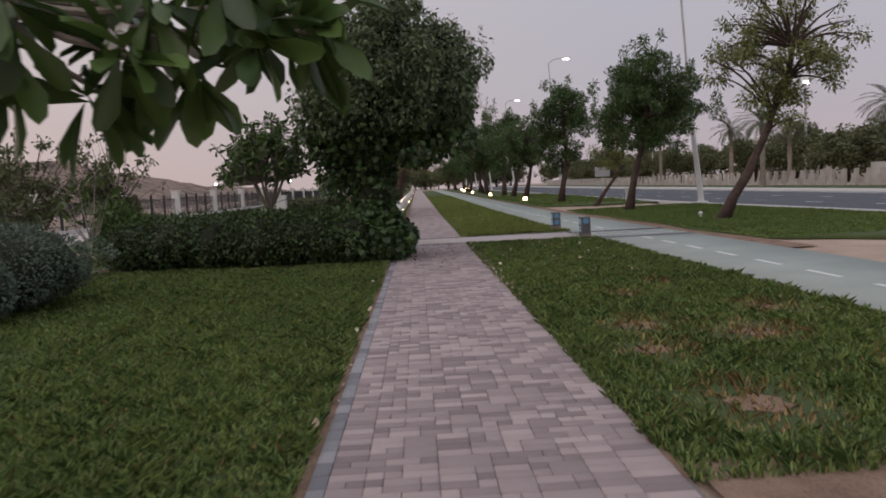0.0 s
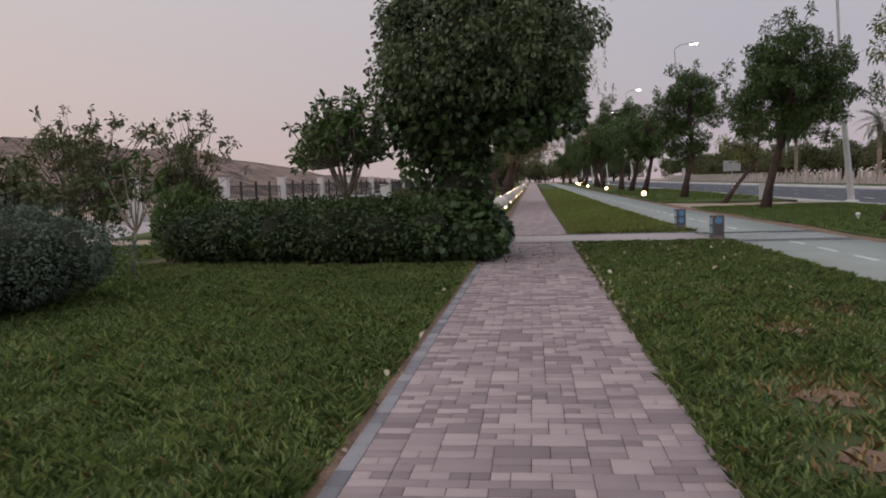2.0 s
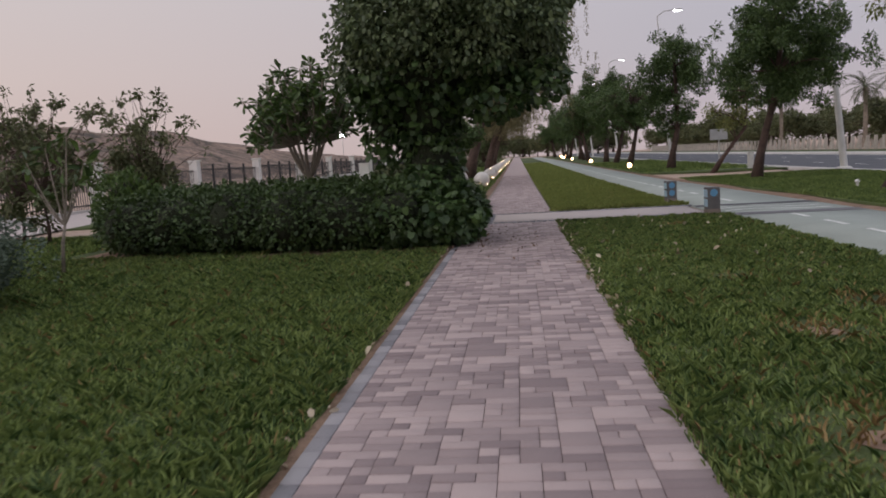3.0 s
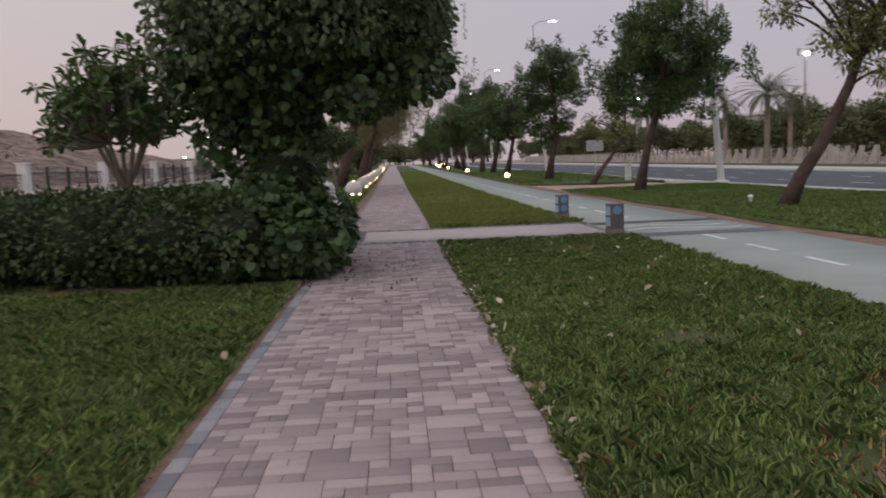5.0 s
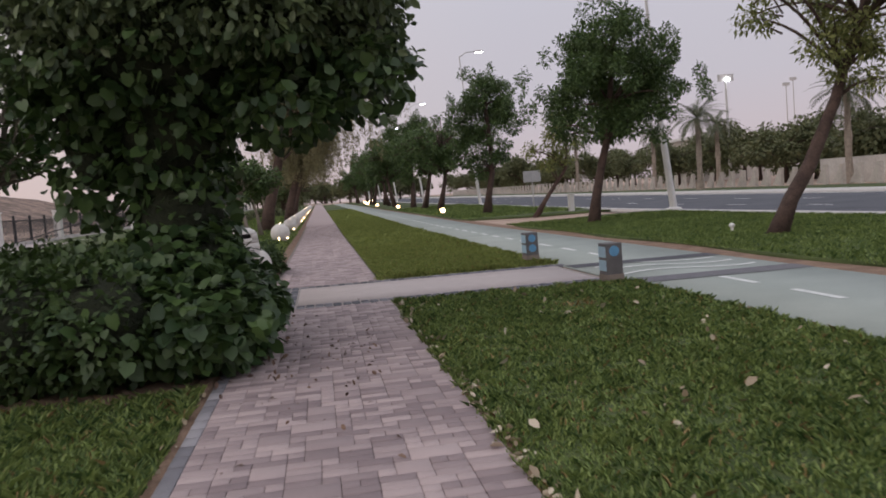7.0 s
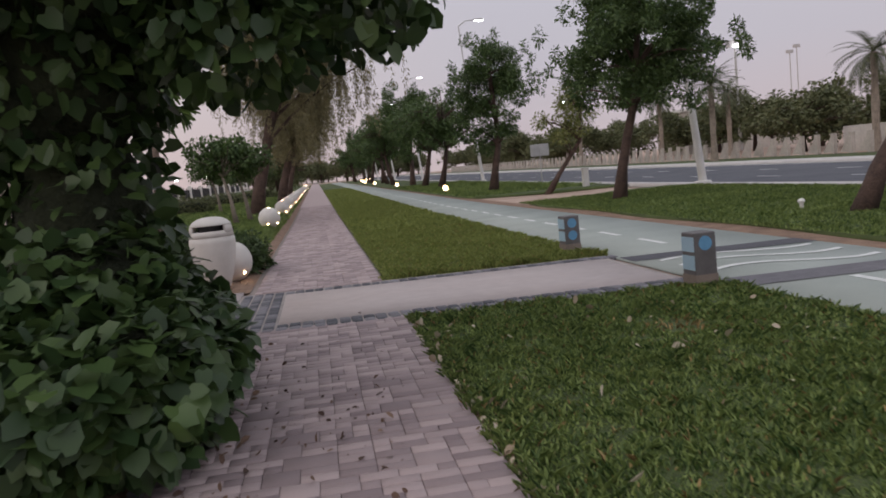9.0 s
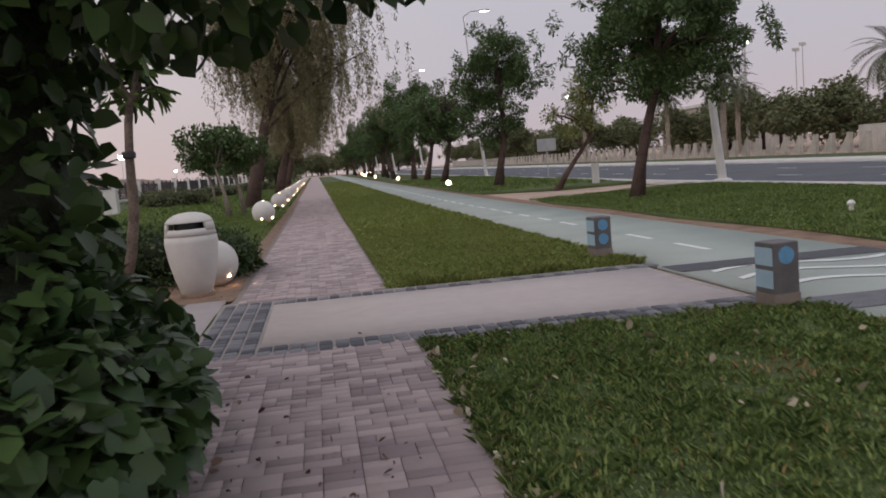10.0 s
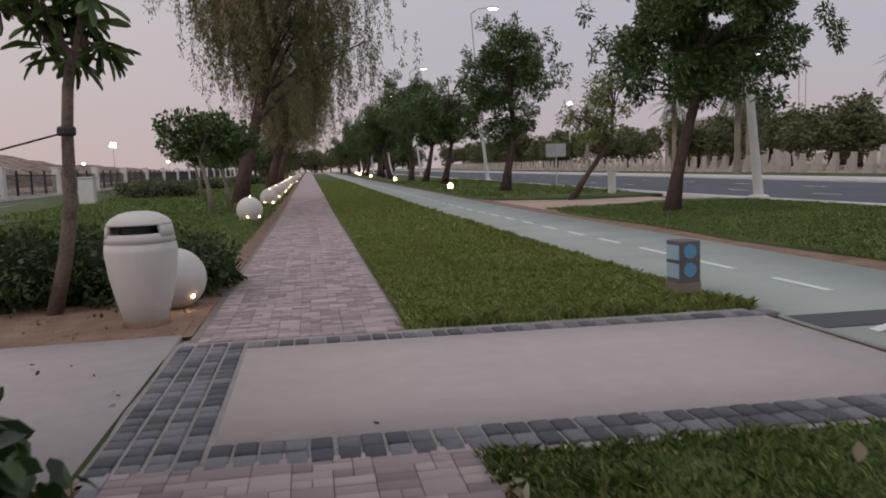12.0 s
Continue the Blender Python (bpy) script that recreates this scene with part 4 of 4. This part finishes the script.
part("door", boxed(-0.31, 0.31, -0.262, -0.252, 0.12, 1.15), M_WHITE, ub)
part("roof", boxed(-0.4, 0.4, -0.3, 0.3, 1.25, 1.31, bevel=0.02), M_WHITE, ub)
fl = thing("verge_light", (7.4, 62, gz(7.4, 62)), "glowing warm verge light beside the cycle lane", "garden light", "verge lights along the cycle lane")
part("base", lathe([(0.2, -0.05), (0.2, 0.1), (0.14, 0.16)], 16), M_CONC, fl)
bm = bmesh.new()
bmesh.ops.create_uvsphere(bm, u_segments=16, v_segments=10, radius=0.17, matrix=Matrix.Translation((0, 0, 0.30)))
part("glowing_globe", bm, M_FLOOD, fl, "glowing warm globe", True)
for xx, yy in ((7.4, 92), (7.4, 122), (7.8, 150), (8.4, 165), (9.5, 190), (10.5, 200), (12, 210), (13.5, 220)):
    copy_thing(fl, pose(xx, yy, gz(xx, yy)))

# fence across the road: piers with angled panels and a rail
fence = thing("far_fence", (0, 0, 0), "low cream boundary fence of piers and slanting panels", "fence")
wallp = []
for i in range(110):
    ya = 18 + i * 1.7
    z = gz(33, ya)
    part("pier", boxed(32.9, 33.15, ya, ya + 0.30, z - 0.1, z + 1.35), M_CREAM, fence)
    bm = bmesh.new()
    vs = [bm.verts.new(c) for c in ((33.0, ya + 0.34, z + 0.1), (33.0, ya + 1.25, z + 0.1), (33.0, ya + 0.34, z + 1.25), (33.06, ya + 0.34, z + 0.1), (33.06, ya + 1.25, z + 0.1), (33.06, ya + 0.34, z + 1.25))]
    for q in ((0, 1, 2), (5, 4, 3), (0, 3, 4, 1), (1, 4, 5, 2), (2, 5, 3, 0)):
        bm.faces.new([vs[k] for k in q])
    part("panel", bm, M_CREAM, fence)
struct(sheet("boundary_wall", 36.0, 36.25, 18, 62, 1.75, M_CREAM, 2, 20, None, 1.85), "long pale boundary wall behind the fence", "wall")

# fence along the west side
fw = thing("park_fence", (0, 0, 0), "fence of pale piers and dark metal railings", "fence")
FX, FS = -18.9, 10.4
for i in range(22):
    ya = 4.4 + i * FS
    z = gz(FX, ya + FS / 2)
    part("pier", boxed(FX - 0.24, FX + 0.24, ya - 0.24, ya + 0.24, z - 0.3, z + 1.92, bevel=0.02), M_WHITE, fw)
    part("pier_cap", boxed(FX - 0.29, FX + 0.29, ya - 0.29, ya + 0.29, z + 1.92, z + 2.0, bevel=0.02), M_WHITE, fw)
    for zz in (0.35, 1.45):
        part("rail", boxed(FX - 0.02, FX + 0.02, ya + 0.24, ya + FS - 0.24, z + zz, z + zz + 0.05), M_DARK, fw)
    for yk in (2.6, 5.2, 7.8):
        part("post", boxed(FX - 0.06, FX + 0.06, ya + yk - 0.06, ya + yk + 0.06, z - 0.3, z + 1.8), M_DARK, fw)
    part("plinth", boxed(FX - 0.13, FX + 0.13, ya + 0.24, ya + FS - 0.24, z - 0.3, z + 0.2), M_KERB, fw)
bm = bmesh.new()
for k in range(1200):
    yk = 4.7 + k * 0.17
    z = gz(FX, 4.4 + (int((yk - 4.4) / FS) + 0.5) * FS)
    box(bm, FX - 0.012, FX + 0.012, yk, yk + 0.024, z + 0.2, z + 1.55)
tagged(part("railing", bm, M_DARK, fw), kind="stuff")

# ---- distance ----
r3 = np.random.default_rng(9)
dx, dy = np.linspace(-190, -36, 42), np.linspace(-30, 960, 150)
dv, df = [], []
for yy in dy:
    for xx in dx:
        e = sm(-36, -84, xx) * sm(950, 260, yy)
        q = Vector((xx * 0.035, yy * 0.02, 0))
        h = (7.4 + 4.4 * math.exp(-((yy - 165) / 70) ** 2)) * (1 + 0.20 * noise.noise(q) + 0.18 * noise.noise(q * 3.1)) + 0.8 * noise.noise(q * 9) + 0.5 * noise.noise(q * 21)
        dv.append((xx, yy, -0.4 + e * h + 0.35))
for j in range(149):
    for i in range(41):
        k = j * 42 + i
        df.append((k, k + 1, k + 43, k + 42))
struct(part("dunes", np_mesh("dunes", dv, df, M_DUNE), M_DUNE), "low rocky pinkish desert dunes beyond the fence", "dunes")


def mast(at, h, label):
    ob = thing("light_mast", at, label, "light mast", "far light masts")
    part("pole", tube([(0, 0, -0.5), (0, 0, h)], [0.22, 0.12], 8), M_GALV, ob)
    hd = part("head", boxed(-0.9, 0.9, -0.2, 0.2, h, h + 0.8), M_GALV, ob)
    return ob, hd


for xx, yy, hh, lit in ((-95, 420, 17, 1.5), (-120, 460, 10, 0.7), (-140, 480, 10, 0.7), (-80, 480, 10, 0.7), (-62, 470, 10, 0.7), (-48, 480, 9, 0.7), (-170, 470, 11, 0.7), (-36, 470, 9, 0.6), (47, 94, 11, 0.2), (42, 140, 10, 0.22), (62, 84, 11, 0.2)):
    ob, hd = mast((xx, yy, 1), hh, "far lit floodlight mast")
    part("lamp", boxed(-lit, lit, -0.5, -0.22, hh, hh + lit * 1.4), M_COOL, hd, "bright white floodlight")
for xx, yy, hh in ((118, 190, 22), (124, 196, 24)):
    mast((xx, yy, 0), hh, "tall unlit grey mast")
hz = thing("far_building", (60, 120, 0), "pale low building behind the trees", "building")
part("wall", boxed(-8, 8, -6, 6, 0, 6.5), M_CREAM, hz)
part("roof", boxed(-8.3, 8.3, -6.3, 6.3, 6.5, 6.9), M_WHITE, hz)
for k in range(5):
    part("window", boxed(-8.06, -7.99, -5 + k * 2.1, -3.8 + k * 2.1, 2.5, 4.2), M_DARK, hz)

# ---- fallen leaves ----
litter = thing("fallen_leaves", (0, 0, 0), "dry curled leaves on lawn and paving", "leaves", kind="stuff")
q = np.random.default_rng(77)
pl = [np.stack([q.normal(0.05, 0.045, 330), q.uniform(10, 20.6, 330), np.full(330, 0.014)], 1),
      np.stack([q.uniform(0.1, 3.2, 80), q.uniform(12, 20.4, 80), np.full(80, 0.055)], 1),
      np.stack([q.uniform(-2.12, -1.95, 60), q.uniform(4, 16.5, 60), np.full(60, 0.015)], 1)]
part("pale_leaves", foliage("pale_leaves", np.concatenate(pl), M_DEADLEAF, 0.058, 0.34, OVAL, None, 0.0, 0.6), M_DEADLEAF, litter)
pb = [np.stack([q.uniform(-1.9, -0.3, 190) - 0.3 * q.random(190), q.normal(17.4, 1.3, 190), np.full(190, 0.008)], 1),
      np.stack([q.uniform(-6, -2.0, 120), q.uniform(24.4, 26.5, 120), np.full(120, 0.015)], 1),
      np.stack([q.uniform(-3.2, -2.1, 14), q.uniform(21.4, 24.2, 14), np.full(14, 0.012)], 1)]
part("brown_leaves", foliage("brown_leaves", np.concatenate(pb), M_BROWNLEAF, 0.045, 0.3, OVAL, None, 0.0, 0.6), M_BROWNLEAF, litter)
for xx, yy in ((1.62, 20.09), (2.13, 18.06), (0.14, 17.14), (0.47, 17.79), (0.67, 19.12), (1.75, 14.43), (1.84, 16.78)):
    lf = tagged(part("dry_leaf", foliage("dry_leaf", np.zeros((1, 3)), M_DEADLEAF, 0.095, 0.36, OVAL, np.array([[1, 0.3, 0.6]]), 0.0, 0.1), M_DEADLEAF), "large pale dry leaf on the lawn", "leaf", "large dry leaves")
    lf.location = (xx, yy, 0.045)


# ---- grass ----
DRY_SPOTS = ((0.95, 7.55, 0.55), (0.75, 6.4, 0.45), (1.9, 6.9, 0.6), (2.6, 8.2, 0.5), (1.4, 9.8, 0.4), (0.9, 4.6, 0.6), (2.2, 10.8, 0.35), (1.5, 12.4, 0.3), (2.8, 5.4, 0.6), (2.1, 18.9, 0.3))
for cx, cy, cr in DRY_SPOTS[:6]:
    bm = bmesh.new()
    bm.faces.new([bm.verts.new((cx + 0.36 * cr * (1 + 0.5 * noise.noise(Vector((cx + math.cos(a) * 1.5, cy + math.sin(a) * 1.5, 0)))) * math.cos(a),
                                cy + 0.36 * cr * (1 + 0.5 * noise.noise(Vector((cx + math.cos(a) * 1.5, cy + math.sin(a) * 1.5, 3)))) * math.sin(a), 0.006)) for a in (k * math.pi / 12 for k in range(24))])
    struct(part("soil_patch", bm, M_SOIL), "bare brown patch worn into the lawn", "soil")


def bare(x, y):
    """Thin and dry places in the lawn."""
    out = np.zeros(len(x))
    for cx, cy, r in DRY_SPOTS:
        out = np.maximum(out, 1 - ((x - cx) ** 2 + ((y - cy) * 0.8) ** 2) / r ** 2)
    return out


def grass(x0, x1, y0, y1, density, h, w, dz, mixed=True, skip=None, blade=None):
    n = int((x1 - x0) * (y1 - y0) * density)
    x, y = rng.uniform(x0, x1, n), rng.uniform(y0, y1, n)
    k = np.ones(n, bool) if skip is None else ~skip(x, y)
    b = bare(x, y) if mixed else np.zeros(n)
    k &= rng.random(n) > 0.75 * np.clip(b * 1.6, 0, 1)
    x, y, b = x[k], y[k], b[k]
    n = len(x)
    z = np.array([gz(a, c) for a, c in zip(x, y)]) + dz - 0.01 if (y1 > 25) else np.full(n, dz - 0.01)
    y = np.where((x > -0.1) & (x < 3.6), skew(x, y), y)
    tuft = np.sin(x * 5.1 + 1.3 * np.sin(y * 3.7)) * np.cos(y * 4.3 + np.sin(x * 2.9))
    a = rng.uniform(0, 2 * np.pi, n)
    tuft2 = np.sin(x * 19 + 2 * np.sin(y * 7)) * np.cos(y * 17 + 2 * np.sin(x * 6))
    hh = h * rng.uniform(0.5, 1.35, n) * (1 + 0.35 * tuft + 0.45 * tuft2)
    lean = rng.uniform(0.1, 1.25, n) * hh
    base = np.stack([x, y, z], 1)
    d = np.stack([np.cos(a), np.sin(a), np.zeros(n)], 1)
    s = np.stack([-np.sin(a), np.cos(a), np.zeros(n)], 1) * (w * rng.uniform(0.6, 1.3, n))[:, None]
    up = np.array([0, 0, 1.0])
    mid = base + d * (lean * 0.35)[:, None] + up * (hh * 0.65)[:, None]
    tip = base + d * lean[:, None] + up * (hh * 0.95)[:, None]
    v = np.stack([base - s, base + s, mid + s * 0.8, tip, mid - s * 0.8], 1)
    dry = rng.random(n) < np.clip(0.035 + 0.8 * b, 0, 0.85)
    for sel, m_, nm in ((~dry, blade or M_GRASS, "grass"), (dry & mixed, M_DRY, "dry_grass")):
        c = int(sel.sum())
        if c:
            vv = v[sel].reshape(-1, 3)
            i0 = np.arange(c)[:, None] * 5
            f = i0 + np.array([[0, 1, 2, 3, 4]])
            ob = part(nm, np_mesh(nm, vv, f, m_), m_)
            tagged(ob, "short dense green lawn grass" if nm == "grass" else "dry straw-coloured grass in the lawn", "grass", "", "stuff")


grass(-5.2, -2.01, 2.5, 16.3, 1900, 0.068, 0.0078, 0.0)
grass(-9.6, -5.2, -3, 17.4, 1100, 0.065, 0.008, 0.0)
grass(-5.2, -2.01, -3, 2.5, 1200, 0.06, 0.008, 0.0)
grass(-13.4, -9.6, 8, 23, 500, 0.08, 0.010, 0.0)
grass(0.04, 3.5, 3.4, 12.0, 1900, 0.062, 0.0076, 0.0)
grass(0.04, 3.5, 12.0, 20.85, 2500, 0.05, 0.0070, 0.0)
grass(-0.02, 0.10, 3.9, 20.9, 2400, 0.048, 0.005, -0.01)
grass(-2.16, -2.02, -2, 16.3, 2000, 0.075, 0.006, -0.01)
grass(-0.02, 3.45, 24.08, 24.3, 2600, 0.08, 0.006, -0.01, blade=M_TURF)
grass(0.05, 3.40, 24.15, 34, 1800, 0.05, 0.007, 0.0, blade=M_TURF)
grass(0.06, 3.40, 34, 60, 700, 0.07, 0.012, 0.0, False, blade=M_TURF)
grass(0.06, 3.40, 60, 120, 200, 0.08, 0.02, 0.0, False, blade=M_TURF)
grass(6.6, 13.6, 50.5, 90, 90, 0.1, 0.02, 0.03, False)
grass(-12, -2.15, 45, 90, 90, 0.1, 0.02, 0.0, False)
grass(6.65, 13.6, 17.0, 41.0, 850, 0.05, 0.008, 0.03, False)
grass(-10, -2.15, 27.2, 45, 850, 0.05, 0.008, 0.0, False)


# ---- paving pieces ----
def brick_mesh(name, w, d, material, h=0.05, g=0.0017, c=0.003):
    x, yv = w / 2 - g, d / 2 - g
    v = [(-x, -yv, -h), (x, -yv, -h), (x, yv, -h), (-x, yv, -h), (-x, -yv, -c), (x, -yv, -c), (x, yv, -c), (-x, yv, -c),
         (-x + c, -yv + c, 0), (x - c, -yv + c, 0), (x - c, yv - c, 0), (-x + c, yv - c, 0)]
    f = [(4, 5, 9, 8), (5, 6, 10, 9), (6, 7, 11, 10), (7, 4, 8, 11), (8, 9, 10, 11), (0, 1, 5, 4), (1, 2, 6, 5), (2, 3, 7, 6), (3, 0, 4, 7)]
    return np_mesh(name, v, f, material), np.array(v), np.array(f)


KINDS = {}


def paver(w, d, material):
    key = (round(w, 3), round(d, 3), material.name)
    if key not in KINDS:
        KINDS[key] = brick_mesh("paver", w, d, material, 0.05, 0.0035, 0.010) if material == M_COBBLE else brick_mesh("paver", w, d, material)
    return KINDS[key]


path_a = thing("footpath", (0, 0, 0), "footpath of mixed pink and grey concrete pavers", "footpath", kind="structure")
jv, jf, jb, count = [], [], 0, 0
pr = np.random.default_rng(123)


def lay(x, y, w, d, z, material, single, parent, name="paver"):
    global jb
    me, v, f = paver(w, d, material)
    y = float(skew(x, y))
    tilt = pr.uniform(-0.004, 0.004)
    if single:
        ob = part(name, me, material, parent)
        ob.location, ob.rotation_euler = (x, y, z + pr.uniform(-0.0025, 0.0025)), (tilt, tilt, 0)
    else:
        jv.append(v + np.array([x, y, z + pr.uniform(-0.0025, 0.0025)]))
        jf.append(f + jb)
        jb += len(v)


def flush(name, material, parent, label):
    global jb, jv, jf
    if jv:
        ob = part(name, np_mesh(name, np.concatenate(jv), np.concatenate(jf), material), material, parent, label)
        tagged(ob, kind="stuff")
    jv, jf, jb = [], [], 0


def pave(y0, y1, parent, singles):
    def row(x, end, y, one):
        while x < end - 0.001:
            w = min(float(pr.choice((0.1, 0.1, 0.2, 0.2, 0.2, 0.2))), end - x)
            if end - (x + w) < 0.06:
                w = end - x
            lay(x + w / 2, y + 0.05, w, 0.1, gz(x, y) + 0.002, M_PAVER, one, parent)
            x += w

    y = y0
    while y < y1 - 0.05:
        x, one = PW + 0.10, singles[0] < y < singles[1]
        while x < -0.005:
            end = min(x + float(pr.choice((0.4, 0.6, 0.7, 0.9, 1.2))), 0.0)
            end = 0.0 if end > -0.12 else end
            row(x, end, y, one)
            row(x, end, y + 0.1, one)
            x = end
            if x < -0.25:
                w = float(pr.choice((0.2, 0.2, 0.3)))
                lay(x + w / 2, y + 0.1, w, 0.2, gz(x, y) + 0.002, M_PAVER, one, parent)
                x += w
                if x > -0.12:
                    row(x, 0.0, y, one)
                    row(x, 0.0, y + 0.1, one)
                    x = 0.0
        y += 0.2


pave(-3.0, 20.86, path_a, (5.0, 7.0))
flush("pavers", M_PAVER, path_a, "mixed pink and grey pavers")
y = -3.0
while y < 20.8:
    lay(PW + 0.05, y + 0.1, 0.1, 0.2, 0.004, M_BORDER, False, path_a)
    y += 0.2
flush("border_pavers", M_BORDER, path_a, "grey border pavers")
path_b = thing("footpath", (0, 24.1, 0), "footpath of mixed pavers running far ahead", "footpath", kind="structure")
path_b.location = (0, 0, 0)
pave(24.06, 62, path_b, (0, 0))
flush("pavers", M_PAVER, path_b, "mixed pink and grey pavers")
struct(sheet("footpath", PW, 0.02, 62, 300, 0.0, M_PAVER, 3, 60), "distant paved footpath", "footpath")
band = thing("cobble_band", (0, 0, 0), "bands of dark basalt cobbles round the slab", "cobbles", kind="structure")


def cobble(x, y, w, d):
    lay(x, y, w, d, 0.006, M_COBBLE, True, band, "cobble")


for i in range(36):
    for j in range(2):
        cobble(-1.40 + 0.135 * (i + 0.5) + pr.uniform(-.006, .006), 20.92 + 0.19 * j + 0.095, 0.125, 0.175)
    cobble(-1.40 + 0.135 * (i + 0.5), 23.82, 0.125, 0.2)
for j in range(22):
    for i in range(4):
        cobble(-1.945 + 0.146 * i + 0.02, 20.95 + 0.136 * (j + 0.5) + pr.uniform(-.008, .008), 0.126, 0.125)
